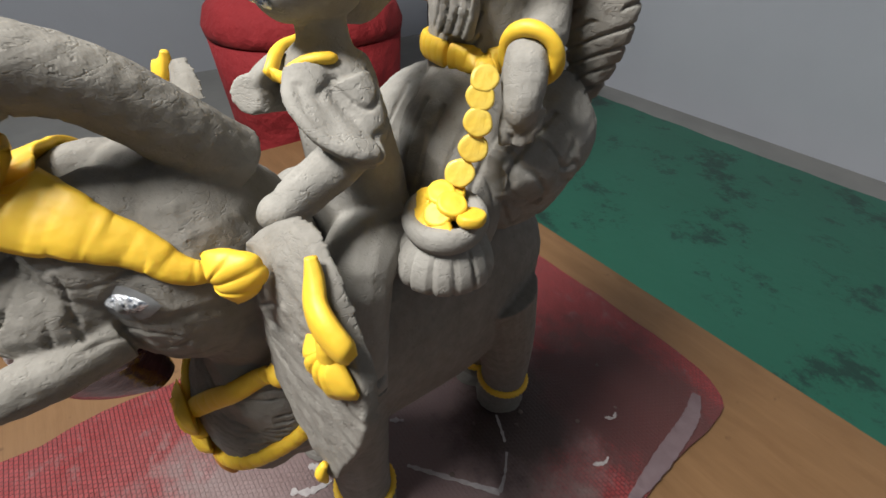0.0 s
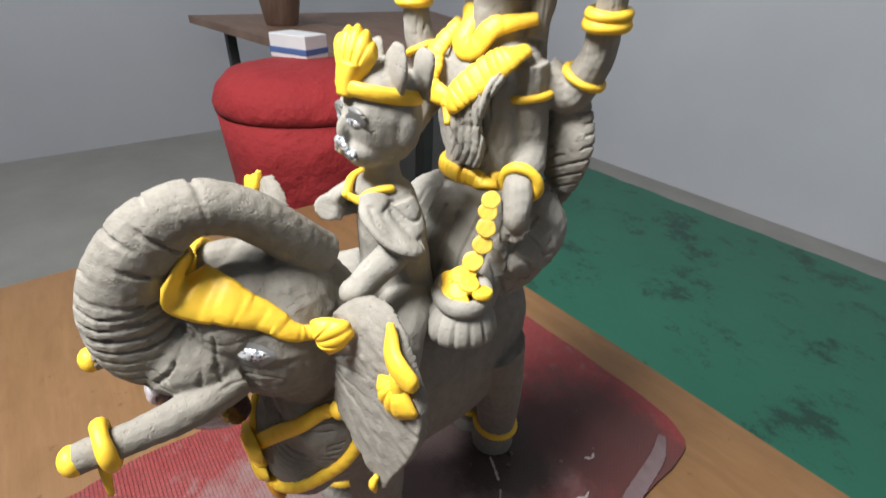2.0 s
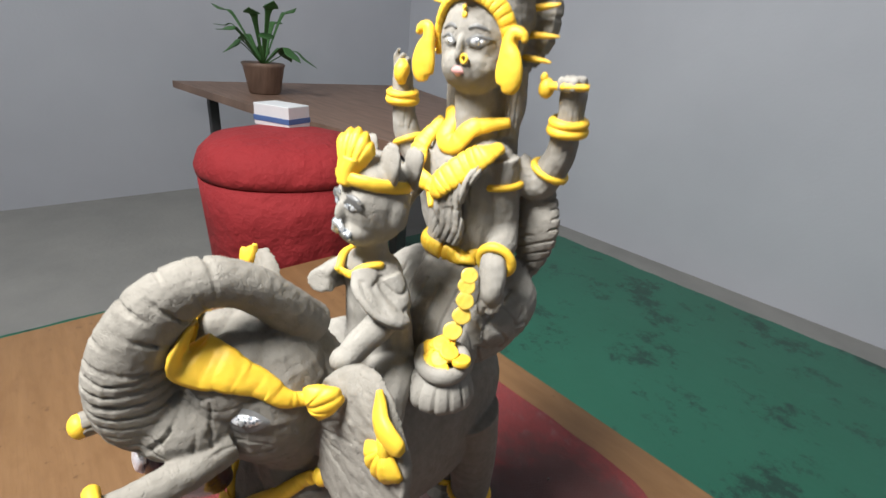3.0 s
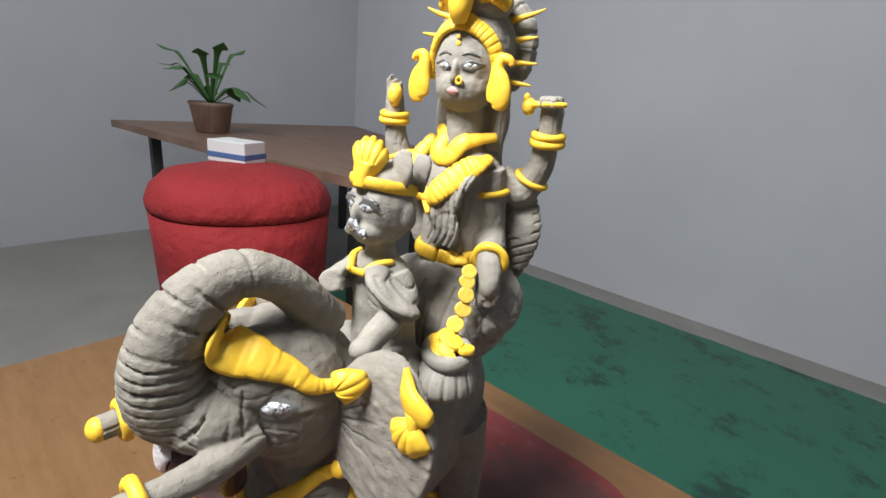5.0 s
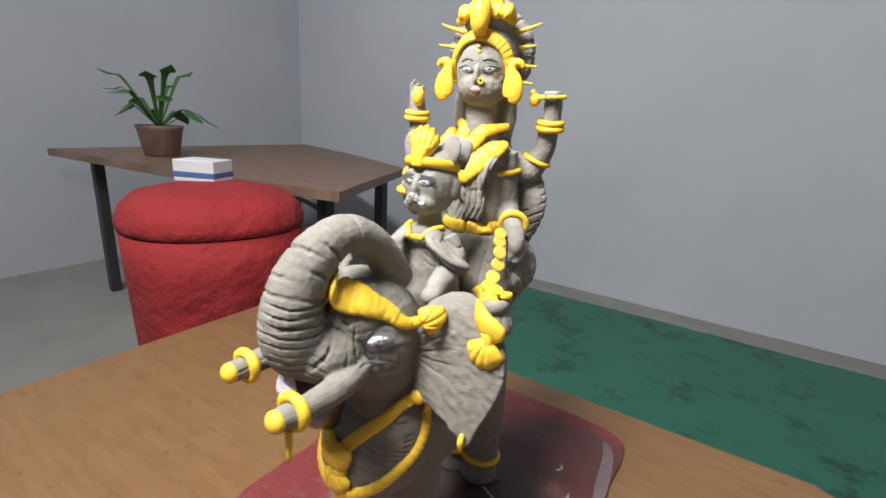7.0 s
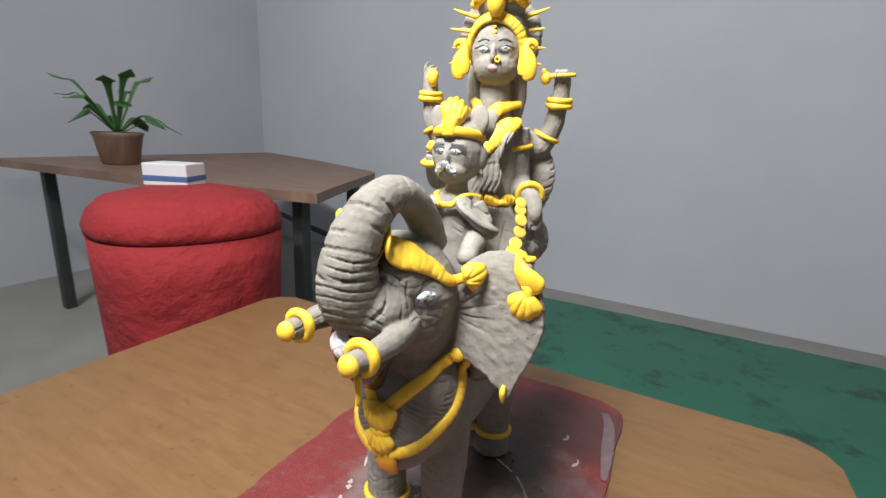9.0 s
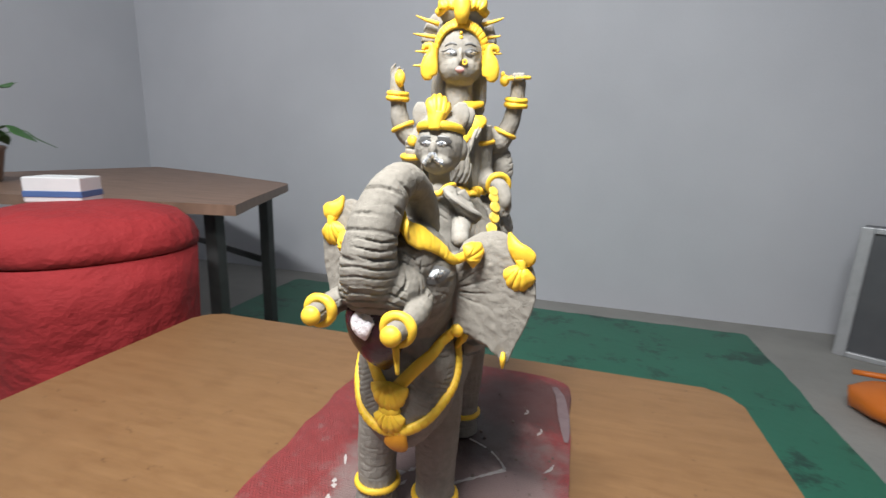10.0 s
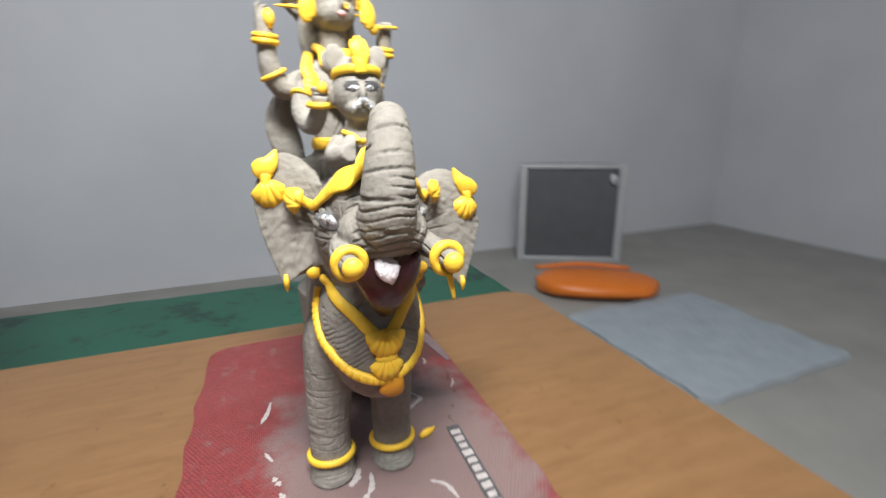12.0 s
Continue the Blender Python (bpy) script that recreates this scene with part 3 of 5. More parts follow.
def seated():
    bm = bmesh.new()
    X = -0.019
    # lap, skirt and torso
    blob(bm, (X, 0.050, 0.205), (0.040, 0.045, 0.034))
    tube(bm, [(X, 0.045, 0.225, 0.032, 0.026), (X, 0.038, 0.245, 0.0235, 0.018), (X, 0.036, 0.257, 0.0205, 0.0165), (X, 0.037, 0.280, 0.0215, 0.0175), (X, 0.038, 0.297, 0.0235, 0.0185),
              (X, 0.040, 0.312, 0.0245, 0.0145), (X, 0.040, 0.320, 0.015, 0.012), (X, 0.038, 0.328, 0.0115, 0.0105), (X, 0.036, 0.346, 0.0112, 0.0102)], 24, 5, up=(0, 1, 0))
    # front drape of the skirt
    tube(bm, [(X + 0.003, 0.028, 0.245, 0.020, 0.012), (X + 0.006, 0.012, 0.230, 0.024, 0.013), (X + 0.012, 0.002, 0.205, 0.025, 0.013), (X + 0.010, 0.006, 0.180, 0.016, 0.012), (X + 0.004, 0.012, 0.16, 0.010, 0.008)], 20, 5, up=(0, 1, 0))
    # folded left leg and the right one
    tube(bm, own((-0.008, 0.050, 0.230, 0.021), (0.002, 0.053, 0.230, 0.0205), (0.012, 0.047, 0.227, 0.0185), (0.017, 0.034, 0.224, 0.0165), (0.019, 0.018, 0.225, 0.012), (0.020, 0.010, 0.225, 0.008)), 18, 6)
    tube(bm, own((0.004, 0.058, 0.238, 0.010), (0.014, 0.050, 0.232, 0.012), (0.019, 0.040, 0.222, 0.010), (0.012, 0.046, 0.205, 0.010)), 14, 5)
    tube(bm, [(X - 0.012, 0.050, 0.228, 0.020), (X - 0.034, 0.040, 0.222, 0.018), (X - 0.042, 0.020, 0.205, 0.015), (X - 0.040, 0.004, 0.165, 0.010)], 16, 5)
    # head, hair
    blob(bm, (X, 0.0365, 0.3670), (0.0212, 0.0200, 0.0265))
    blob(bm, (X, 0.0310, 0.3545), (0.0172, 0.0152, 0.0142))
    blob(bm, (X, 0.0165, 0.3615), (0.0021, 0.0032, 0.0066), (-12, 0, 0))
    blob(bm, (X, 0.046, 0.378), (0.0215, 0.020, 0.022))
    tube(bm, [(X + 0.0165, 0.046, 0.356, 0.0060), (X + 0.0175, 0.047, 0.338, 0.0065), (X + 0.0165, 0.045, 0.320, 0.0050)], 12, 4, up=(0, 1, 0))
    tube(bm, [(X - 0.0165, 0.046, 0.356, 0.0060), (X - 0.0175, 0.047, 0.338, 0.0065), (X - 0.0165, 0.045, 0.320, 0.0050)], 12, 4, up=(0, 1, 0))
    tube(bm, [(X, 0.055, 0.375, 0.019, 0.006), (X, 0.051, 0.345, 0.0215, 0.010), (X, 0.050, 0.325, 0.0215, 0.009), (X, 0.054, 0.29, 0.022, 0.006)], 16, 4, up=(0, 1, 0))
    # halo disc behind the head
    bmesh.ops.create_cone(bm, cap_ends=True, segments=40, radius1=0.0330, radius2=0.0310, depth=0.006, matrix=pose(X - 0.002, 0.058, 0.379, 90, 0, 0))
    tube(bm, [(X, 0.046, 0.372, 0.014), (X - 0.002, 0.058, 0.377, 0.014)], 14, 3)
    # front left arm, resting with the open hand
    tube(bm, [(X + 0.0190, 0.037, 0.311, 0.0100), (X + 0.0205, 0.0395, 0.292, 0.0102), (X + 0.0235, 0.0430, 0.272, 0.0092), (X + 0.029, 0.032, 0.263, 0.0082), (X + 0.034, 0.015, 0.2635, 0.0070), (X + 0.0385, 0.006, 0.256, 0.0068), (X + 0.0405, 0.003, 0.2485, 0.0050), (X + 0.041, 0.002, 0.245, 0.0020)], 14, 6)
    for k in range(4):
        tube(bm, [(X + 0.0352 + 0.0030 * k, 0.0045 + 0.0012 * k, 0.2510, 0.0021), (X + 0.0362 + 0.0028 * k, 0.0010 + 0.0014 * k, 0.2445, 0.0019), (X + 0.0365 + 0.0026 * k, 0.0000 + 0.0015 * k, 0.2385 + 0.001 * (k == 3), 0.0012)], 8, 4, up=(0, 1, 0))
    # back left arm, raised
    tube(bm, [(X + 0.022, 0.048, 0.304, 0.010), (X + 0.036, 0.052, 0.298, 0.0095), (X + 0.045, 0.050, 0.312, 0.0082), (X + 0.049, 0.045, 0.332, 0.0066), (X + 0.0495, 0.043, 0.345, 0.0065), (X + 0.0495, 0.042, 0.354, 0.0050)], 14, 6, up=(0, 1, 0))
    # back right arm, raised
    tube(bm, [(X - 0.021, 0.047, 0.305, 0.010), (X - 0.040, 0.046, 0.299, 0.0092), (X - 0.0500, 0.043, 0.314, 0.0080), (X - 0.0515, 0.041, 0.334, 0.0064), (X - 0.053, 0.041, 0.345, 0.0058), (X - 0.054, 0.041, 0.355, 0.0030)], 14, 6, up=(0, 1, 0))
    for k in range(3):
        tube(bm, [(X + 0.0462 + 0.0030 * k, 0.0405, 0.348, 0.0024), (X + 0.0455 + 0.0030 * k, 0.0350, 0.3520, 0.0022), (X + 0.0455 + 0.0030 * k, 0.0340, 0.3475, 0.0018)], 8, 4)
        tube(bm, [(X - 0.0545 + 0.0026 * k, 0.040, 0.345, 0.0021), (X - 0.0570 + 0.0046 * k, 0.0390, 0.352, 0.0019), (X - 0.0535 + 0.0034 * k, 0.0375, 0.3585 - 0.0025 * k, 0.0012)], 8, 4)
    # front right arm with the lifted palm
    tube(bm, [(X - 0.022, 0.036, 0.306, 0.0095), (X - 0.034, 0.024, 0.282, 0.0085), (X - 0.034, 0.006, 0.270, 0.0072), (X - 0.033, -0.010, 0.282, 0.0062), (X - 0.033, -0.012, 0.296, 0.0060)], 14, 6)
    # shawl ends that hang behind the arms
    tube(bm, own((0.005, 0.062, 0.304, 0.006, 0.004), (0.009, 0.064, 0.292, 0.0115, 0.0045), (0.0135, 0.064, 0.275, 0.0135, 0.005), (0.0095, 0.069, 0.255, 0.0115, 0.005), (0.003, 0.076, 0.234, 0.006, 0.004)), 14, 6, up=(0, 1, 0))
    tube(bm, own((-0.050, 0.056, 0.302, 0.005, 0.004), (-0.060, 0.056, 0.286, 0.012, 0.0045), (-0.064, 0.056, 0.268, 0.014, 0.005), (-0.058, 0.058, 0.248, 0.012, 0.005), (-0.050, 0.062, 0.232, 0.006, 0.004)), 14, 6, up=(0, 1, 0))
    # wavy locks over the breast
    for k in range(5):
        o = 0.0036 * k
        tube(bm, [(X + 0.018 - 0.3 * o, 0.0225, 0.313 - 0.3 * o, 0.0022), (X + 0.017 - o * 0.7, 0.0165, 0.306 - 0.4 * o, 0.0025), (X + 0.012 - o * 0.9, 0.0140, 0.297 - 0.3 * o, 0.0026),
                  (X + 0.009 - 0.9 * o, 0.0140, 0.286 - 0.2 * o, 0.0026), (X + 0.011 - 0.8 * o, 0.0155, 0.274, 0.0025), (X + 0.008 - 0.8 * o, 0.0175, 0.263, 0.0020)], 8, 5)

    hub = Vector((X - 0.002, 0.058, 0.379))

    def carve(co, nor):
        d = 0.0006 * noise.noise((co.x * 90, co.y * 90, co.z * 90)) + 0.0003 * noise.noise((co.x * 300, co.y * 300, co.z * 300))
        r = math.hypot(co.x - hub.x, co.z - hub.z)
        if co.y > 0.0515 and r > 0.017 and co.z > 0.345:
            a = math.atan2(co.z - hub.z, co.x - hub.x)
            d -= 0.0012 * max(0.0, math.cos(a * 22)) ** 6
        if 0.258 < co.z < 0.316 and co.y < 0.022 and X - 0.012 < co.x < X + 0.020:
            sway = 0.0035 * math.sin((co.z - 0.26) * 115) + 0.25 * (co.z - 0.285)
            d -= 0.0015 * max(0.0, math.cos((co.x - sway) * 2 * math.pi / 0.0042)) ** 5
        if co.z < 0.243 and co.y < 0.03:
            d -= 0.0015 * max(0.0, math.cos(co.x * 620 + 2.5 * noise.noise((co.x * 40, 1, co.z * 25)))) ** 8
        if co.y > 0.052 and 0.230 < co.z < 0.305 and co.x > X + 0.016:
            d -= 0.0022 * max(0.0, 1 - abs(co.x - X - 0.0245 - 0.003 * math.sin(co.z * 240)) / 0.0011)
            d -= 0.0012 * max(0.0, math.cos((co.z - 0.5 * co.x) * 950 + noise.noise((co.x * 60, co.z * 60, 1)))) ** 5
        if co.z < 0.245 and co.y > 0.0 and co.x > X + 0.02:
            q = noise.noise((co.x * 22, co.y * 75, co.z * 45))
            d -= 0.0014 * max(0.0, 1 - abs(q) * 10)
        if co.y > 0.036 and 0.315 < co.z < 0.358 and abs(co.x - X) > 0.010:
            d -= 0.0006 * max(0.0, math.cos(co.x * 2600)) ** 4
        return d

    skin = fused(bm, 0.0008, 1, carve)
    add = bmesh.new()
    tree = BVHTree.FromBMesh(skin)
    for s in (1, -1):
        eye(add, tree, (X + s * 0.0090, 0.016, 0.3648), 0.0058, 0.0029, 0.0004, 2, (1, 0, s * 0.1))
        eye(add, tree, (X + s * 0.0090, 0.016, 0.3645), 0.0042, 0.0019, 0.0009, 1, (1, 0, s * 0.1))
        hug(add, tree, [(X + s * 0.0028, 0.016, 0.3635, 0.0004), (X + s * 0.0085, 0.015, 0.3672, 0.0008), (X + s * 0.0130, 0.018, 0.3660, 0.0007), (X + s * 0.0165, 0.022, 0.3662, 0.0003)], 0.0006, steps=6, slot=2)
        hug(add, tree, [(X + s * 0.0026, 0.015, 0.3695, 0.0005), (X + s * 0.0085, 0.015, 0.3722, 0.0010), (X + s * 0.0150, 0.020, 0.3690, 0.0004)], 0.0006, steps=6, slot=2)
    eye(add, tree, (X, 0.014, 0.3510), 0.0036, 0.0024, 0.0012, 3)
    ob = part("seated_statue", joined(skin, add), [CLAY, SILVER, GRAPHITE, PINK])
    return tagged(ob, "four-armed seated grey clay statue with a halo disc", "statue")


seat = seated()
seat.matrix_world = SEAT


# ---- yellow clay ornaments ----
def skin_of(ob):
    bm = bmesh.new()
    bm.from_mesh(ob.data)
    bm.transform(ob.matrix_world)
    tree = BVHTree.FromBMesh(bm)
    bm.free()
    return tree


bpy.context.view_layer.update()
BEAST, MAN, SEATED = skin_of(beast), skin_of(man), skin_of(seat)


def fan(bm, place, right, up, out, w, h, t, lobes=5, open_deg=150):
    """A pressed shell: rounded fan that opens along up, with grooves from its root, bulging along out."""
    up = Vector(up).normalized()
    out = (Vector(out) - up * up.dot(Vector(out))).normalized()
    right = up.cross(out)
    place = Vector(place)
    na, nr = lobes * 8, 8
    half = radians(open_deg / 2)
    grid = []
    for side in (1, -1):
        rows = []
        for j in range(nr + 1):
            v = j / nr
            row = []
            for i in range(na + 1):
                a = -half + 2 * half * i / na
                groove = abs(math.sin(lobes * math.pi * i / na))
                r = (0.95 + 0.05 * groove) * v
                rim = min(1.0, 5.0 * min(i, na - i) / na) ** 0.5
                pad = (1 - v ** 5) * min(1.0, v * 3.5) ** 0.5 * rim
                bulge = t * pad * (1 - 0.16 * (1 - groove ** 0.5)) if side == 1 else -0.25 * t * pad
                row.append(bm.verts.new(place + right * (w * (r ** 0.7) * math.sin(a)) + up * (h * r * math.cos(a)) + out * bulge))
            rows.append(row)
        grid.append(rows)
    fs = []
    for rows in grid:
        for j in range(nr):
            for i in range(na):
                fs.append(bm.faces.new((rows[j][i], rows[j][i + 1], rows[j + 1][i + 1], rows[j + 1][i])))
    bmesh.ops.remove_doubles(bm, verts=list({v for f in fs for v in f.verts}), dist=1e-5)
    bmesh.ops.recalc_face_normals(bm, faces=[f for f in fs if f.is_valid])


def ring(bm, place, axis, big, small, ribs=0, squash=1.0, arc=360, seg=40, start=0):
    """A clay ring round an axis; ribs press it in."""
    axis = Vector(axis).normalized()
    a = axis.orthogonal().normalized()
    b = axis.cross(a)
    if abs(axis.z) > 0.5:
        a = Vector((1, 0, 0)) - axis * axis.x
        a.normalize()
        b = axis.cross(a)
    rings = []
    closed = arc >= 360
    for i in range(seg + (0 if closed else 1)):
        w = radians(start) + radians(arc) * i / seg
        d = a * math.cos(w) + b * math.sin(w)
        f = 1 - 0.25 * max(0, math.cos(ribs * w)) ** 3 if ribs else 1 + 0.08 * math.sin(3 * w + big * 900)
        rings.append([bm.verts.new(Vector(place) + d * (big + small * f * math.cos(k * math.pi / 5)) + axis * (small * squash * f * math.sin(k * math.pi / 5))) for k in range(10)])
    pairs = list(zip(rings, rings[1:])) + ([(rings[-1], rings[0])] if closed else [])
    fs = [bm.faces.new((p[k], p[(k + 1) % 10], q[(k + 1) % 10], q[k])) for p, q in pairs for k in range(10)]
    if not closed:
        fs += [bm.faces.new(rings[0][::-1]), bm.faces.new(rings[-1])]
    bmesh.ops.recalc_face_normals(bm, faces=fs)


def ornament(name, bm, label, category, group="", mat=None):
    return tagged(part(name, bm, mat or YELLOW), label, category, group)


def out_of(tree, p):
    loc, nor, _, _ = tree.find_nearest(Vector(p))
    return loc, nor


# elephant: forehead cloth with scrolled ends
bm = bmesh.new()
rows = [(0.0215, -0.076, 0.2275, 0.0030), (0.0170, -0.084, 0.2245, 0.0034), (0.0140, -0.094, 0.2330, 0.0050), (0.0080, -0.104, 0.2420, 0.0075), (-0.0060, -0.114, 0.2470, 0.0105), (CX, -0.119, 0.2485, 0.0120)]
hug(bm, BEAST, rows + mirror(rows)[-2::-1], 0.0022, 17, 0.15, steps=10)
for s in (1, -1):
    fan(bm, (CX + s * 0.0410, -0.0825, 0.2245), (0, 0, 1), (s * 0.55, 0.72, 0.40), (s * 0.72, -0.66, 0.15), 0.0086, 0.0165, 0.0042, 4, 165)
ornament("forehead_cloth", bm, "ribbed yellow clay forehead cloth over the elephant's brow", "ornament")


def ear_bow(s):
    bm = bmesh.new()

    def m(x, y, z):
        return tuple(ear_place((x, y, z), s))

    rows = [m(0.0430, -0.069, 0.2400) + (0.0010, 0.0014), m(0.0448, -0.0700, 0.2360) + (0.0030, 0.0022), m(0.0480, -0.0725, 0.2310) + (0.0052, 0.0026), m(0.0525, -0.0735, 0.2270) + (0.0066, 0.0030), m(0.0575, -0.0730, 0.2235) + (0.0058, 0.0028), m(0.0598, -0.0725, 0.2220) + (0.0022, 0.0016)]
    tube(bm, rows, 18, 8, up=(0, 1, 0), swell=lambda i, n, w: 1 - 0.10 * max(0.0, math.cos(3 * w + 0.4)) ** 2)
    bow = tagged(new("ear_bow"), "yellow clay bow pressed onto the elephant's ear", "ornament", "ear bows")
    part("bow_loop", bm, YELLOW, bow)
    bm = bmesh.new()
    tube(bm, [m(0.0520, -0.0730, 0.2235) + (0.0048, 0.0030), m(0.0525, -0.0738, 0.2195) + (0.0030, 0.0030), m(0.0520, -0.0735, 0.2160) + (0.0050, 0.0030)], 14, 5, up=(0, 1, 0))
    fan(bm, m(0.0525, -0.0730, 0.2205), (1, 0, 0), (-0.20 * s, -0.05, -1), (0.15 * s, -1, 0.1), 0.0122, 0.0195, 0.0052, 5, 140)
    part("bow_tail", bm, YELLOW, bow)
    return bow


def ear_drop(s):
    bm = bmesh.new()
    rows = [((0.0455, y, z), r) for y, z, r in ((-0.0795, 0.1625, 0.0012), (-0.0815, 0.1590, 0.0019), (-0.0810, 0.1550, 0.0016), (-0.0805, 0.1515, 0.0006))]
    tube(bm, [(*ear_place(p, s), r) for p, r in rows], 10, 4, up=(0, 1, 0))
    return ornament("ear_drop", bm, "small yellow clay drop at the tip of the elephant's ear", "ornament", "ear drops")


def tusk_ring(s):
    tip = Vector((CX + s * 0.0245, -0.157 - s * 0.005, 0.203))
    bm = bmesh.new()
    ring(bm, tip + Vector((0, 0.009, 0)), (0, 1, 0), 0.0072, 0.0027)
    blob(bm, tip + Vector((0, -0.0005, 0)), (0.0054, 0.0040, 0.0054))
    if s > 0:
        tube(bm, [(tip.x, tip.y + 0.006, 0.1955, 0.0020), (tip.x + 0.001, tip.y + 0.005, 0.189, 0.0016), (tip.x + 0.002, tip.y + 0.004, 0.1815, 0.0010)], 10, 4, up=(0, 1, 0))
    return ornament("tusk_ring", bm, "yellow clay ring and cap on the elephant's tusk", "ornament", "tusk rings")


for s in (1, -1):
    ear_bow(s)
    ear_drop(s)
    tusk_ring(s)

# elephant: breast straps, rope, pendants
bm = bmesh.new()
rows = [(0.0135, -0.074, 0.1725, 0.0034), (0.0060, -0.084, 0.1650, 0.0040), (-0.0060, -0.095, 0.1535, 0.0042), (-0.0150, -0.104, 0.1435, 0.0042), (CX, -0.106, 0.1365, 0.0040)]
hug(bm, BEAST, rows + mirror(rows)[-2::-1], 0.0024, 26, 0.1, steps=10)
for s in (1, -1):
    loc, nor = out_of(BEAST, (CX + s * 0.0355, -0.074, 0.1725))
    blob(bm, loc + nor * 0.001, (0.0048, 0.0040, 0.0048), seg=16)
ornament("breast_strap", bm, "yellow clay breast strap across the elephant's chest", "strap")
bm = bmesh.new()
rows = [(0.0185, -0.060, 0.1680, 0.0036), (0.0200, -0.062, 0.1500, 0.0038), (0.0160, -0.072, 0.1340, 0.0040), (0.0060, -0.088, 0.1220, 0.0040), (-0.0080, -0.098, 0.1130, 0.0040), (CX, -0.102, 0.1090, 0.0040)]
hug(bm, BEAST, rows + mirror(rows)[-2::-1], 0.0030, 40, 0.18, steps=14)
ornament("rope_garland", bm, "ribbed yellow clay rope looped round the elephant's chest", "garland")
bm = bmesh.new()
loc, nor = out_of(BEAST, (CX, -0.106, 0.140))
py = loc.y - 0.002
fan(bm, (CX + 0.001, py, 0.1460), (1, 0, 0), (0, -0.05, -1), (0, -1, 0.1), 0.0135, 0.0215, 0.0050, 7, 165)
fan(bm, (CX + 0.001, py + 0.0005, 0.1275), (1, 0, 0), (0, -0.03, -1), (0, -1, 0.1), 0.0125, 0.0190, 0.0050, 6, 140)
blob(bm, (CX + 0.001, py + 0.0005, 0.1255), (0.0075, 0.0045, 0.0045), seg=14)
ornament("shell_pendant", bm, "two yellow clay shell pendants hanging on the elephant's chest", "pendant")
bm = bmesh.new()
loc, nor = out_of(BEAST, (CX, -0.098, 0.108))
tube(bm, [(CX + 0.006, loc.y - 0.001, 0.1100, 0.0060, 0.0030), (CX + 0.005, loc.y - 0.001, 0.1040, 0.0078, 0.0035), (CX + 0.004, loc.y + 0.001, 0.0980, 0.0085, 0.0038), (CX + 0.003, loc.y + 0.003, 0.0940, 0.0045, 0.0020)], 16, 5, up=(0, 1, 0))
n = Nodes("ochre_clay")
OCHRE = n.done(n.mix(n.noise(120), (0.50, 0.20, 0.012), (0.60, 0.27, 0.02)), 0.5, n.bump(n.noise(300), 0.3, 0.001))
ornament("drop_pendant", bm, "ochre yellow clay drop below the shell pendants", "pendant", mat=OCHRE)
for s in (1, -1):
    for y, r, dx, z in ((-0.046, 0.0168, 0.0250, 0.0190), (0.073, 0.0166, 0.0145, 0.0215)):
        bm = bmesh.new()
        ring(bm, (CX - (0.0085 if y < 0 else 0.004) + s * dx, y, z), (0, 0.08, 1), r, 0.0026, 34, 1.25, seg=68)
        ornament("anklet", bm, "ribbed yellow clay anklet round the elephant's foot", "anklet", "elephant anklets")

# rider: turban band, plume, collar
bm = bmesh.new()
rows = []
for k in range(25):
    a = radians(90 + 360 * k / 24)
    rows.append((-0.015 + 0.0158 * math.cos(a), -0.0288 + 0.0160 * math.sin(a), 0.3035 - 0.0030 * math.sin(a), 0.0017, 0.0030))
tube(bm, rows, 12, 3)
ornament("turban_band", bm, "smooth yellow clay band round the rider's head", "headband")
bm = bmesh.new()
fan(bm, (-0.0148, -0.0430, 0.3030), (0.85, 0.52, 0), (0.05, 0.20, 1), (0.52, -0.85, 0.2), 0.0135, 0.0250, 0.0050, 5, 95)
tube(bm, [(-0.0148, -0.0450, 0.3030, 0.0042, 0.0026), (-0.0148, -0.0440, 0.3090, 0.0052, 0.0034), (-0.0146, -0.0425, 0.3150, 0.0068, 0.0036)], 14, 5, up=(0, 1, 0))
ornament("plume", bm, "fan-shaped yellow clay plume on the rider's turban", "ornament")
bm = bmesh.new()
hug(bm, MAN, [(-0.0015, -0.030, 0.2680, 0.0018), (-0.0045, -0.040, 0.2640, 0.0020), (-0.0120, -0.046, 0.2590, 0.0022), (-0.0180, -0.046, 0.2590, 0.0022), (-0.0255, -0.040, 0.2640, 0.0020), (-0.0285, -0.030, 0.2680, 0.0018)], 0.0017, steps=8, lift=0.6)
ornament("neck_ring", bm, "yellow clay collar round the rider's neck", "necklace")


# seated figure
def loop_on_arm(name, place, along, big, small, label, category, group, twice=False, arc=360, start=0):
    bm = bmesh.new()
    ring(bm, place, along, big, small, arc=arc, start=start)
    if twice:
        ring(bm, Vector(place) + Vector(along).normalized() * small * 1.6, along, big * 0.97, small * 0.9)
    return ornament(name, bm, label, category, group)


def world_of(x, y, z):
    return SEAT @ Vector((x, y, z))


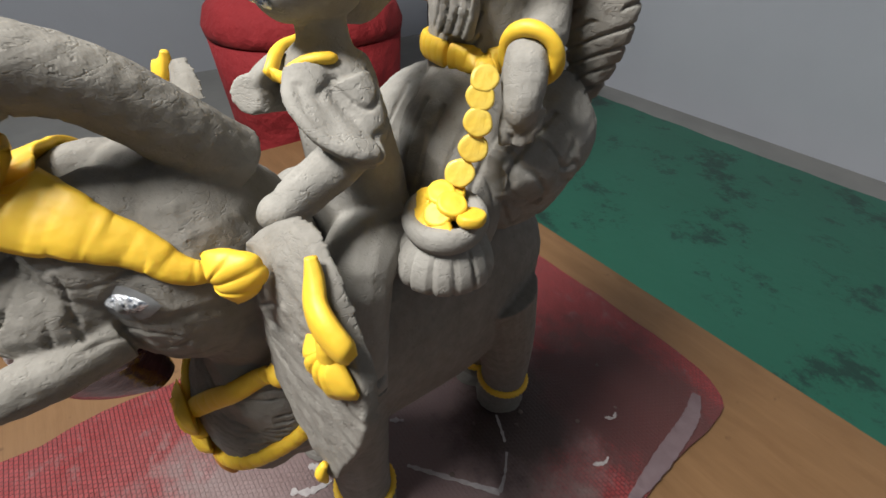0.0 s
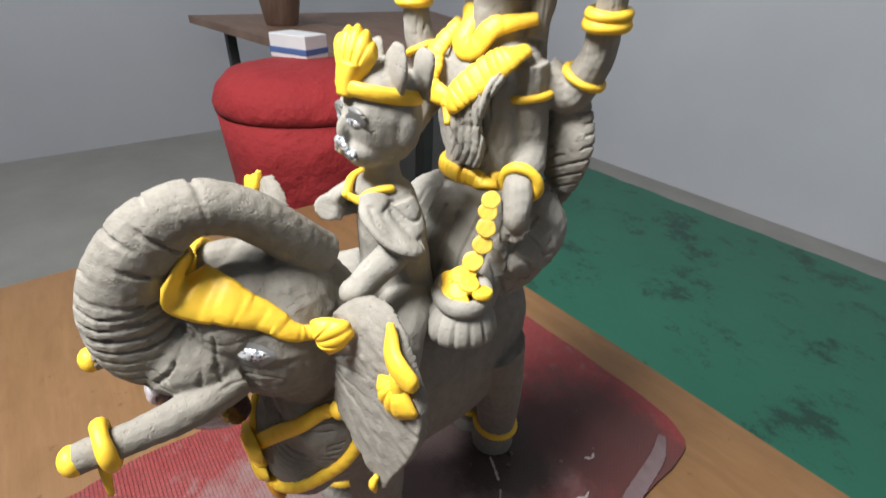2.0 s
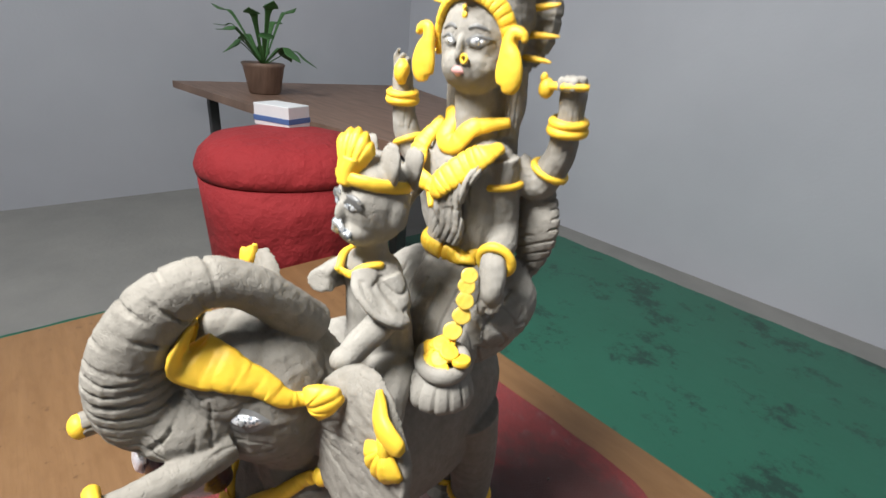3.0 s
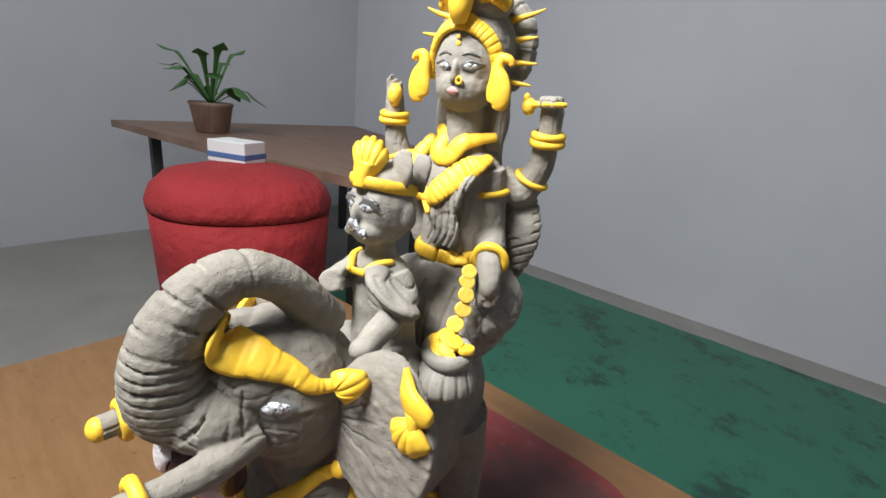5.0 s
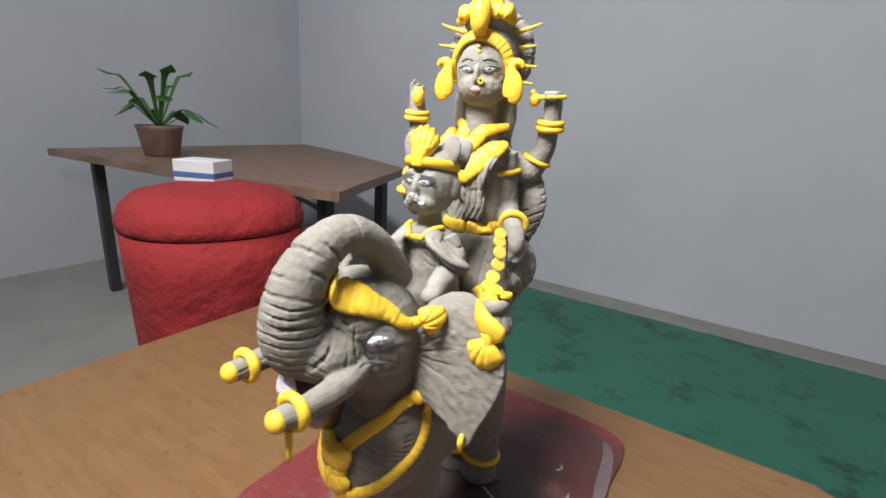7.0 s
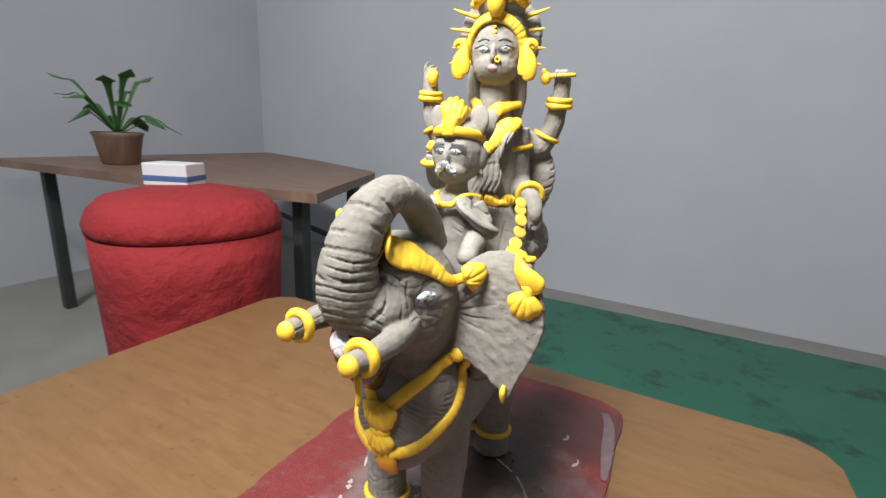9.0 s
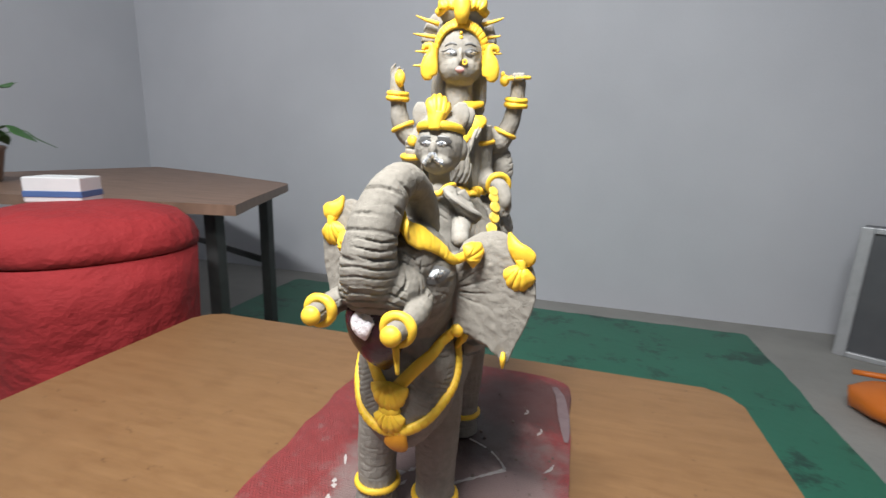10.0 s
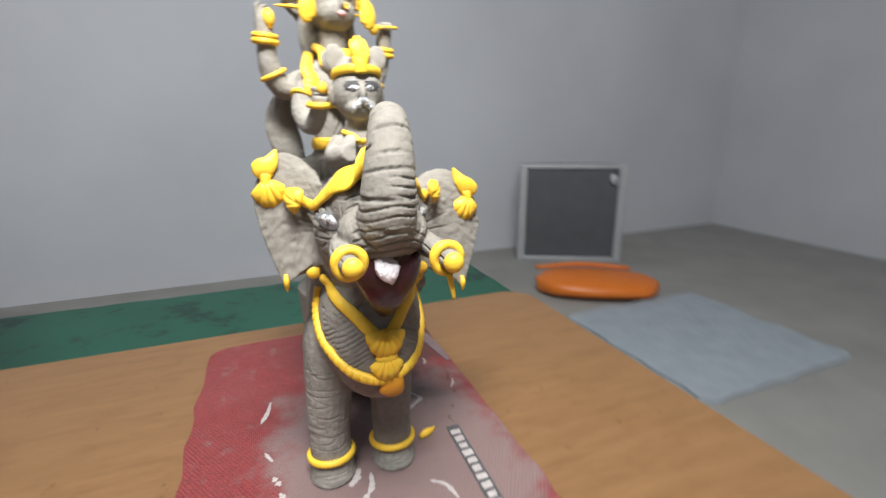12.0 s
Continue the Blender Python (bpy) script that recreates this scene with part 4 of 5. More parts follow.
SX = -0.019
loop_on_arm("armlet", world_of(SX + 0.0202, 0.0390, 0.2965), (0.1, 0.1, -1), 0.0106, 0.0020, "yellow clay armlet on the statue's upper arm", "armlet", "armlets")
loop_on_arm("armlet", world_of(SX + 0.0415, 0.0518, 0.3060), (0.45, 0.0, 1), 0.0092, 0.0019, "yellow clay armlet on the statue's upper arm", "armlet", "armlets")
loop_on_arm("armlet", world_of(SX - 0.0475, 0.0445, 0.3080), (-0.45, -0.1, 1), 0.0090, 0.0019, "yellow clay armlet on the statue's upper arm", "armlet", "armlets")
loop_on_arm("armlet", world_of(SX - 0.0300, 0.0290, 0.2910), (-0.4, -0.4, -0.9), 0.0092, 0.0019, "yellow clay armlet on the statue's upper arm", "armlet", "armlets")
loop_on_arm("bangle", world_of(SX + 0.0487, 0.0455, 0.3290), (0.08, -0.15, 1), 0.0080, 0.0025, "double yellow clay bangle on the statue's wrist", "bangle", "bangles", True)
loop_on_arm("bangle", world_of(SX - 0.0520, 0.0410, 0.3310), (0.08, -0.1, 1), 0.0078, 0.0024, "double yellow clay bangle on the statue's wrist", "bangle", "bangles", True)
loop_on_arm("bangle", world_of(SX - 0.0330, -0.0105, 0.2840), (0, -0.1, 1), 0.0076, 0.0023, "yellow clay bangle on the statue's wrist", "bangle", "bangles")
loop_on_arm("bangle", world_of(SX + 0.0352, 0.0140, 0.2632), (0.35, -0.8, -0.25), 0.0085, 0.0025, "thick yellow clay bangle on the statue's lowered wrist", "bangle", "bangles")

bm = bmesh.new()
rows = []
for k in range(17):
    a = radians(-90 + 360 * k / 16)
    p = world_of(SX + 0.023 * math.cos(a), 0.037 + 0.019 * math.sin(a), 0.2555)
    rows.append((*p, 0.0050))
hug(bm, SEATED, rows, 0.0024, 34, 0.25, steps=8, lift=0.5)
ornament("waist_belt", bm, "ribbed yellow clay belt round the statue's waist", "belt")

bm = bmesh.new()
FACING = Vector((0.24, -0.93, 0.28))


def band(bm, rows, thick, ribs, depth):
    """A broad flat strip over the breast, with ribs pressed across it."""
    laid = []
    for x, y, z, w in rows:
        loc = SEATED.find_nearest(Vector((x, y, z)))[0] + FACING * 0.0022
        laid.append((*loc, w, thick))
    steps = math.ceil(ribs * 7 / (len(rows) - 1))
    tube(bm, laid, 14, steps, up=FACING, swell=lambda i, n, a: 1 - depth * max(0.0, math.cos(2 * math.pi * ribs * i / n)) ** 4 * (0.5 + 0.5 * math.sin(a)))


band(bm, [(-0.0415, 0.034, 0.3240, 0.0036), (-0.0415, 0.022, 0.3170, 0.0054), (-0.0400, 0.014, 0.3075, 0.0062), (-0.0360, 0.011, 0.2980, 0.0060), (-0.0300, 0.009, 0.2895, 0.0046),
          (-0.0230, 0.011, 0.2960, 0.0060), (-0.0155, 0.013, 0.3035, 0.0072), (-0.0070, 0.019, 0.3110, 0.0074), (0.0010, 0.028, 0.3165, 0.0062), (0.0040, 0.038, 0.3210, 0.0036)], 0.0026, 24, 0.20)
band(bm, [(-0.0360, 0.036, 0.3300, 0.0030), (-0.0345, 0.026, 0.3250, 0.0046), (-0.0280, 0.019, 0.3200, 0.0054), (-0.0180, 0.018, 0.3190, 0.0056), (-0.0085, 0.023, 0.3220, 0.0052), (-0.0010, 0.033, 0.3260, 0.0040), (0.0020, 0.042, 0.3280, 0.0026)], 0.0024, 9, 0.12)
tube(bm, [(*(SEATED.find_nearest(Vector((-0.0300, 0.009, z)))[0] + FACING * 0.002), r) for z, r in ((0.2900, 0.0040), (0.2860, 0.0032), (0.2835, 0.0014))], 12, 4)
ornament("necklace", bm, "broad ribbed yellow clay necklace in a V", "necklace")

# crown: brow band, knob, upper tiers
bm = bmesh.new()
rows = [(SX + 0.0220, 0.030, 0.3560, 0.0036), (SX + 0.0215, 0.025, 0.3720, 0.0042), (SX + 0.0145, 0.0190, 0.3850, 0.0048), (SX + 0.0060, 0.0160, 0.3900, 0.0052), (SX, 0.0150, 0.3910, 0.0054)]
both = rows + [(2 * SX - r[0],) + r[1:] for r in rows[-2::-1]]
hug(bm, SEATED, [(*world_of(*r[:3]), r[3]) for r in both], 0.0026, 30, 0.25, steps=9, lift=0.5)
tube(bm, [(*world_of(SX, 0.0165, 0.3850), 0.0035), (*world_of(SX, 0.0150, 0.3915), 0.0060), (*world_of(SX, 0.0165, 0.4000), 0.0066), (*world_of(SX, 0.0210, 0.4065), 0.0045), (*world_of(SX, 0.0240, 0.4090), 0.0020)], 16, 5, up=(0, 1, 0))
for k in (-2, -1, 1, 2):
    fan(bm, world_of(SX + 0.0062 * k, 0.0270, 0.3960), (0.97, 0.24, 0), (0.22 * k, 0.15, 1), (0.24, -0.95, 0.25), 0.0060, 0.0150 - 0.0015 * abs(k), 0.0040, 2, 150)
fan(bm, world_of(SX, 0.0285, 0.4010), (0.97, 0.24, 0), (0, 0.15, 1), (0.24, -0.95, 0.2), 0.0120, 0.0180, 0.0050, 5, 150)
tube(bm, [(*world_of(SX - 0.020, 0.034, 0.3960), 0.0030), (*world_of(SX - 0.012, 0.0300, 0.4010), 0.0045), (*world_of(SX, 0.0290, 0.4030), 0.0050), (*world_of(SX + 0.012, 0.0300, 0.4010), 0.0045), (*world_of(SX + 0.020, 0.034, 0.3960), 0.0030)], 14, 6)
ornament("crown", bm, "tiered yellow clay crown with a ribbed brow band", "crown")
bm = bmesh.new()
blob(bm, (SX, 0.040, 0.4000), (0.019, 0.016, 0.014), seg=24)
hair = tagged(part("hair_bun", bm, CLAY), "grey clay hair bun under the crown", "hair")
hair.matrix_world = SEAT


def earring(s):
    bm = bmesh.new()
    x = s * 0.0232
    tube(bm, [(x, 0.022, 0.3445, 0.0016, 0.0020), (x + s * 0.0012, 0.022, 0.3470, 0.0058, 0.0026), (x + s * 0.0012, 0.0215, 0.3525, 0.0070, 0.0028), (x + s * 0.0006, 0.0215, 0.3585, 0.0060, 0.0028), (x - s * 0.0010, 0.022, 0.3650, 0.0034, 0.0028), (x + s * 0.0005, 0.0225, 0.3695, 0.0030, 0.0026), (x + s * 0.0048, 0.023, 0.3690, 0.0024, 0.0024), (x + s * 0.0066, 0.023, 0.3665, 0.0014, 0.0018)], 14, 6, up=(0, 1, 0))
    bmesh.ops.translate(bm, verts=bm.verts, vec=(SX, 0, 0))
    ob = ornament("earring", bm, "large yellow clay paisley earring", "earring", "earrings")
    ob.matrix_world = SEAT
    return ob


earring(1), earring(-1)

# rays round the halo, each a thin spike
for side in (1, -1):
    for k, (z, rise) in enumerate(((0.3600, -0.001), (0.3705, 0.0), (0.3820, 0.002), (0.3925, 0.005))):
        x0, x1 = (0.016, 0.0330 + 0.002 * (k % 2)) if side > 0 else (0.019, 0.0405 - 0.002 * (k % 2))
        bm = bmesh.new()
        tube(bm, [(SX + side * x0, 0.0505, z, 0.0019), (SX + side * (0.6 * x0 + 0.4 * x1), 0.0500, z + 0.4 * rise, 0.0016), (SX + side * (0.25 * x0 + 0.75 * x1), 0.0496, z + 0.8 * rise, 0.0011), (SX + side * x1, 0.0494, z + 1.2 * rise, 0.0004)], 8, 3)
        ob = ornament("halo_ray", bm, "thin yellow clay ray on the halo disc", "ray", "halo rays")
        ob.matrix_world = SEAT

# face marks, hand-held buds
bm = bmesh.new()
blob(bm, world_of(SX, 0.0178, 0.3755), (0.0017, 0.0010, 0.0017), seg=10)
blob(bm, world_of(SX, 0.0172, 0.3785), (0.0013, 0.0010, 0.0013), seg=10)
ornament("forehead_mark", bm, "small yellow clay mark on the statue's forehead", "mark")
bm = bmesh.new()
ring(bm, world_of(SX + 0.0036, 0.0150, 0.3570), (0.2, -1, 0), 0.0017, 0.0007, seg=20)
ornament("nose_ring", bm, "tiny yellow clay ring at the statue's nose", "nose ring")
bm = bmesh.new()
h = world_of(SX + 0.0500, 0.0365, 0.3485)
tube(bm, [(h.x + 0.0085, h.y + 0.001, h.z + 0.0015, 0.0014), (h.x, h.y - 0.003, h.z + 0.001, 0.0017), (h.x - 0.008, h.y - 0.003, h.z + 0.0005, 0.0019), (h.x - 0.012, h.y - 0.002, h.z, 0.0024)], 10, 4)
blob(bm, (h.x - 0.0125, h.y - 0.002, h.z - 0.001), (0.0040, 0.0036, 0.0048), seg=14)
blob(bm, (h.x - 0.0140, h.y - 0.003, h.z + 0.0035), (0.0020, 0.0018, 0.0026), seg=10)
ornament("lotus_bud", bm, "yellow clay bud on a stem in the statue's raised hand", "bud", "held buds")
bm = bmesh.new()
h = world_of(SX - 0.0490, 0.0360, 0.3440)
tube(bm, [(h.x, h.y, h.z - 0.004, 0.0020), (h.x, h.y - 0.001, h.z, 0.0040), (h.x - 0.0005, h.y, h.z + 0.005, 0.0044), (h.x - 0.001, h.y, h.z + 0.009, 0.0018)], 12, 5, up=(0, 1, 0))
ornament("lotus_bud", bm, "yellow clay bud cupped in the statue's raised hand", "bud", "held buds")
bm = bmesh.new()
h = world_of(SX - 0.0330, -0.0165, 0.2955)
blob(bm, h, (0.0040, 0.0026, 0.0042), seg=14)
ornament("palm_boss", bm, "round yellow clay boss on the statue's open palm", "boss")

# the pot and its coins
pot = tagged(new("pot"), "small fluted grey clay pot heaped with yellow coins", "pot")
POT = Vector((0.0240, -0.0120, 0.2060))


def lathe(bm, place, profile, seg=40, flute=None):
    rings = [[bm.verts.new(Vector(place) + Vector((r * (flute(a, z) if flute else 1) * math.cos(a), r * (flute(a, z) if flute else 1) * math.sin(a), z))) for a in (2 * math.pi * k / seg for k in range(seg))] for r, z in profile]
    fs = [bm.faces.new((p[k], p[(k + 1) % seg], q[(k + 1) % seg], q[k])) for p, q in zip(rings, rings[1:]) for k in range(seg)]
    fs += [bm.faces.new(rings[0][::-1]), bm.faces.new(rings[-1])]
    bmesh.ops.recalc_face_normals(bm, faces=fs)


bm = bmesh.new()
lathe(bm, POT, [(0.002, -0.018), (0.006, -0.0172), (0.0090, -0.0140), (0.0140, -0.0105), (0.0170, -0.0075), (0.0174, -0.0045), (0.0166, -0.0005), (0.0150, 0.0035), (0.0122, 0.0070), (0.0105, 0.0095), (0.006, 0.0100)], 108,
      lambda a, z: 1 - (0.15 * max(0, math.cos(13 * a + 0.8 * math.sin(2 * a))) ** 10 if -0.0125 < z < 0.005 else 0) + 0.02 * math.sin(3 * a))
part("body", bm, CLAY, pot)
bm = bmesh.new()
ring(bm, POT + Vector((0, 0, 0.0120)), (0.08, -0.08, 1), 0.0112, 0.0034, 0, 1.35, seg=40)
part("rim", bm, CLAY, pot)


def coin(place, nor, r=0.0043, t=0.0011, mat=None):
    bm = bmesh.new()
    lathe(bm, (0, 0, 0), [(r * 0.5, -t), (r * 0.9, -t), (r, -t * 0.5), (r * 1.01, 0), (r, t * 0.5), (r * 0.9, t), (r * 0.75, t * 0.9), (r * 0.4, t * 1.15)], 24, lambda a, z: 1 + 0.04 * math.sin(2 * a + place[2] * 900) + 0.02 * math.sin(5 * a + place[0] * 3000))
    ob = tagged(part("coin", bm, mat or COIN), "flat yellow clay coin, pressed by hand", "coin", "coins")
    ob.matrix_world = Matrix.Translation(place) @ Vector(nor).to_track_quat("Z", "Y").to_matrix().to_4x4()
    return ob


for p, nor in (((0.0195, 0.0052, 0.2592), (0.7, -0.45, 0.55)), ((0.0205, 0.0030, 0.2545), (0.7, -0.6, 0.35)), ((0.0222, 0.0012, 0.2475), (0.72, -0.6, 0.3)), ((0.0225, -0.0003, 0.2395), (0.72, -0.55, 0.3)), ((0.0215, -0.0045, 0.2315), (0.65, -0.6, 0.45))):
    coin(p, nor, 0.0042 + 0.0006 * (0.262 - p[2]) / 0.03)
for p, nor in (((0.0205, -0.0070, 0.2250), (0.3, -0.2, 0.9)), ((0.0230, -0.0130, 0.2275), (0.25, -0.3, 0.9)), ((0.0165, -0.0150, 0.2225), (-0.2, -0.6, 0.8)), ((0.0270, -0.0170, 0.2235), (0.35, -0.5, 0.8)),
               ((0.0300, -0.0190, 0.2195), (0.4, -0.7, 0.6)), ((0.0345, -0.0100, 0.2235), (-0.1, 0.1, 1.0)), ((0.0250, -0.0100, 0.2215), (0.1, 0.1, 1.0)), ((0.0225, -0.0195, 0.2205), (0.0, -0.5, 0.9)),
               ((0.0285, -0.0130, 0.2262), (0.4, -0.2, 0.9)), ((0.0190, -0.0115, 0.2250), (-0.3, -0.2, 0.9)), ((0.0262, -0.0205, 0.2190), (0.25, -0.75, 0.55))):
    coin(p, nor, 0.0047, 0.0018, YELLOW)


# ---- marks and scraps on the red sheet ----
n = Nodes("white_paint_chips")
CHIP = n.done(n.mix(n.noise(300), (0.26, 0.22, 0.22), (0.55, 0.52, 0.51)), 0.6)


def stroke(name, rows, label, category, mat, z=0.0006, seed=0):
    """A thin scraped stroke lying on the sheet, along rows (x, y, half width)."""
    s = spline(rows, 10)
    bm = bmesh.new()
    left, right = [], []
    for i, (x, y, w) in enumerate(s):
        t = s[min(i + 1, len(s) - 1)][:2] - s[max(i - 1, 0)][:2]
        t = t / max(1e-9, np.hypot(*t))
        w = max(0.0002, w * (1 + (0.25 if w > 0.0028 else 1.1) * noise.noise((x * 400, y * 400, seed))))
        left.append(bm.verts.new((x - t[1] * w, y + t[0] * w, z)))
        right.append(bm.verts.new((x + t[1] * w, y - t[0] * w, z)))
    low = [[bm.verts.new((v.co.x, v.co.y, 0.0)) for v in row] for row in (left, right)]
    for i in range(len(s) - 1):
        bm.faces.new((right[i], right[i + 1], left[i + 1], left[i]))
        bm.faces.new((left[i], left[i + 1], low[0][i + 1], low[0][i]))
        bm.faces.new((right[i + 1], right[i], low[1][i], low[1][i + 1]))
    return tagged(part(name, bm, mat, smooth=False), label, category, "scrapes on the sheet")


for k, rows in enumerate([
        [(-0.007, -0.015, 0.0012), (0.018, 0.004, 0.0014), (0.043, 0.023, 0.0016)],
        [(0.043, 0.023, 0.0009), (0.036, 0.034, 0.0011), (0.026, 0.045, 0.0007)],
        [(0.020, 0.049, 0.0008), (0.010, 0.054, 0.0010), (0.001, 0.058, 0.0006)],
        [(-0.036, -0.052, 0.0016), (-0.040, -0.062, 0.0026), (-0.046, -0.068, 0.0016)],
        [(-0.028, -0.060, 0.0010), (-0.030, -0.074, 0.0022), (-0.037, -0.084, 0.0020)],
        [(0.067, 0.086, 0.0008), (0.071, 0.093, 0.0014), (0.070, 0.099, 0.0006)],
        [(0.050, 0.121, 0.0006), (0.054, 0.126, 0.0011), (0.052, 0.131, 0.0005)],
        [(-0.107, -0.004, 0.0008), (-0.104, -0.011, 0.0016), (-0.101, -0.017, 0.0007)],
        [(-0.101, -0.036, 0.0010), (-0.099, -0.041, 0.0022), (-0.096, -0.047, 0.0012)],
        [(-0.097, -0.055, 0.0008), (-0.095, -0.059, 0.0015), (-0.094, -0.063, 0.0006)],
        [(-0.051, -0.014, 0.0008), (-0.048, -0.011, 0.0020), (-0.044, -0.009, 0.0009)],
        [(-0.042, -0.007, 0.0007), (-0.039, -0.003, 0.0016), (-0.036, 0.001, 0.0006)],
        [(-0.043, -0.026, 0.0006), (-0.041, -0.022, 0.0014), (-0.040, -0.018, 0.0006)],
        [(-0.110, 0.040, 0.0012), (-0.104, 0.055, 0.0020), (-0.101, 0.072, 0.0010)],
        [(0.014, -0.085, 0.0006), (0.024, -0.094, 0.0014), (0.028, -0.110, 0.0008)],
        [(0.078, 0.030, 0.0006), (0.083, 0.036, 0.0012), (0.086, 0.044, 0.0006)]]):
    stroke("paint_scrape", rows, "dry white paint scraped on the red sheet", "paint mark", CHIP, seed=k)
bm = bmesh.new()
tube(bm, [(0.022, -0.036, 0.002, 0.0020), (0.028, -0.034, 0.0035, 0.0036), (0.035, -0.030, 0.0022, 0.0022), (0.039, -0.026, 0.0012, 0.0008)], 10, 4)
ornament("clay_scrap", bm, "small scrap of yellow clay lying on the sheet", "scrap")
n = Nodes("dark_print")
PRINT = n.done(n.mix(n.noise(200), (0.05, 0.05, 0.055), (0.10, 0.10, 0.105)), 0.4)
label = tagged(new("printed_strip"), "dark printed strip with worn white lettering", "label")
bm = bmesh.new()
plate(bm, [(0.049, -0.030), (0.046, -0.150), (0.058, -0.150), (0.061, -0.030)], 0.0, 0.0008)
part("strip", bm, PRINT, label, smooth=False)
for k in range(11):
    bm = bmesh.new()
    box(bm, (0.0545 - 0.00025 * k, -0.040 - 0.0095 * k, 0.0010), (0.0088 - 0.001 * (k % 3), 0.0056 + 0.0010 * (k % 2), 0.0008), (0, 0, -2 + 5 * (k % 2)))
    part("letter_bar", bm, CHIP, label, smooth=False)
n = Nodes("clear_film")
FILM = n.done(n.mix(n.noise(60, 4), (0.10, 0.06, 0.065), (0.20, 0.15, 0.16)), 0.5, n.bump(n.noise(50, 3), 0.6, 0.004))
stroke("plastic_fold", [(0.080, 0.194, 0.0030), (0.088, 0.172, 0.0055), (0.092, 0.140, 0.0060), (0.095, 0.110, 0.0050), (0.097, 0.082, 0.0020)], "crumpled greyish plastic fold at the sheet's edge", "plastic", FILM, 0.0012, 5)
n = Nodes("dusty_crumb")
RED_CRUMB = n.done(n.mix(n.noise(200), (0.10, 0.07, 0.06), (0.20, 0.16, 0.14)), 0.9)
bm = bmesh.new()
for k in range(26):
    a, r = random.uniform(0, 6.28), random.uniform(0.02, 0.12)
    x, y = 0.03 + r * math.cos(a) * 0.7, 0.07 + r * math.sin(a) * 0.9
    if abs(x) < 0.09 and y < 0.21:
        q = random.uniform(0.0008, 0.0022)
        blob(bm, (x, y, q * 0.4), (q, q * random.uniform(0.6, 1.2), q * 0.7), (0, 0, k * 40), seg=8)
tagged(part("clay_crumbs", bm, RED_CRUMB), "dry grey clay crumbs strewn on the sheet", "crumbs", kind="stuff")

# ---- far side of the room ----
bench = tagged(new("side_table"), "brown wooden side table on dark iron legs", "table")
bm = bmesh.new()
outline = [(-0.645, 0.50), (-0.70, 0.62), (-0.84, 0.95), (-0.865, 1.01), (-0.885, 1.05), (-0.93, 1.085), (-0.99, 1.11), (-1.40, 1.30), (-1.95, 1.50), (-1.95, 0.34), (-1.20, 0.40)]
plate(bm, outline, 0.125, 0.150)
part("tabletop", bm, BROWN, bench, smooth=False)
for x, y in ((-0.93, 0.98), (-0.78, 0.58), (-1.85, 1.35), (-1.85, 0.45)):
    bm = bmesh.new()
    box(bm, (x, y, (0.125 + FLOOR) / 2), (0.035, 0.035, 0.125 - FLOOR), bevel=0.004)
    part("leg", bm, IRON, bench, smooth=False)
bm = bmesh.new()
tube(bm, [(-0.93, 0.98, -0.12, 0.012), (-1.4, 1.17, -0.12, 0.012), (-1.85, 1.35, -0.12, 0.012)], 10, 3)
part("rail", bm, IRON, bench)

n = Nodes("red_cloth")
REDCLOTH = n.done(n.mix(n.noise(12, 4), (0.22, 0.010, 0.014), (0.36, 0.022, 0.026)), 0.85, n.bump(n.noise(18, 4), 0.7, 0.02))
bm = bmesh.new()
RC = (-0.80, 0.28)
def folds(a, z):
    return 1 + 0.035 * math.sin(9 * a + 2 * math.sin(2 * a)) * max(0.0, 1 - z / 0.5) + 0.02 * math.sin(4 * a)


stool = tagged(new("covered_stool"), "round stool draped with a deep red cloth", "stool")
lathe(bm, (RC[0], RC[1], FLOOR), [(0.16, 0.0), (0.165, 0.02), (0.17, 0.20), (0.180, 0.40), (0.184, 0.485)], 96, folds)
part("cloth_skirt", bm, REDCLOTH, stool)
bm = bmesh.new()
lathe(bm, (RC[0], RC[1], FLOOR), [(0.17, 0.482), (0.186, 0.490), (0.188, 0.505), (0.178, 0.53), (0.155, 0.552), (0.10, 0.565), (0.02, 0.57)], 96, folds)
part("seat_pad", bm, REDCLOTH, stool)

# grey metal case leaning room-side of the wall
n = Nodes("grey_metal")
GREYM = n.done(n.mix(n.noise(12, 5), (0.085, 0.09, 0.10), (0.13, 0.135, 0.145)), 0.42, n.bump(n.noise(150), 0.15, 0.001), 0.3)
n = Nodes("dull_aluminium")
ALU = n.done(n.mix(n.noise(40, 4), (0.36, 0.37, 0.39), (0.52, 0.53, 0.55)), 0.45, None, 0.4)
case = tagged(new("metal_case"), "dark grey metal case with pale aluminium edges", "case")
case.matrix_world = pose(1.325, 1.52, FLOOR, 0, 0, -27)
W, D, H = 0.50, 0.20, 0.475
bm = bmesh.new()
box(bm, (0, 0, H / 2), (W - 0.02, D - 0.02, H - 0.02), bevel=0.004)
part("body", bm, GREYM, case, smooth=False)
for x in (-1, 1):
    bm = bmesh.new()
    box(bm, (x * (W / 2 - 0.018), -D / 2 + 0.006, H / 2), (0.036, 0.020, H), bevel=0.003)
    part("edge_rail", bm, ALU, case, smooth=False)
for z in (0.010, H - 0.010):
    bm = bmesh.new()
    box(bm, (0, -D / 2 + 0.006, z), (W - 0.072, 0.016, 0.020), bevel=0.003)
    part("edge_rail", bm, ALU, case, smooth=False)
# Pale bump standing in for a white highlight near the case's top right.
for x in (1,):
    bm = bmesh.new()
    blob(bm, (x * (W / 2 - 0.06), -D / 2 - 0.004, H - 0.07), (0.020, 0.008, 0.024), seg=14)
    part("glint_bump", bm, ALU, case)

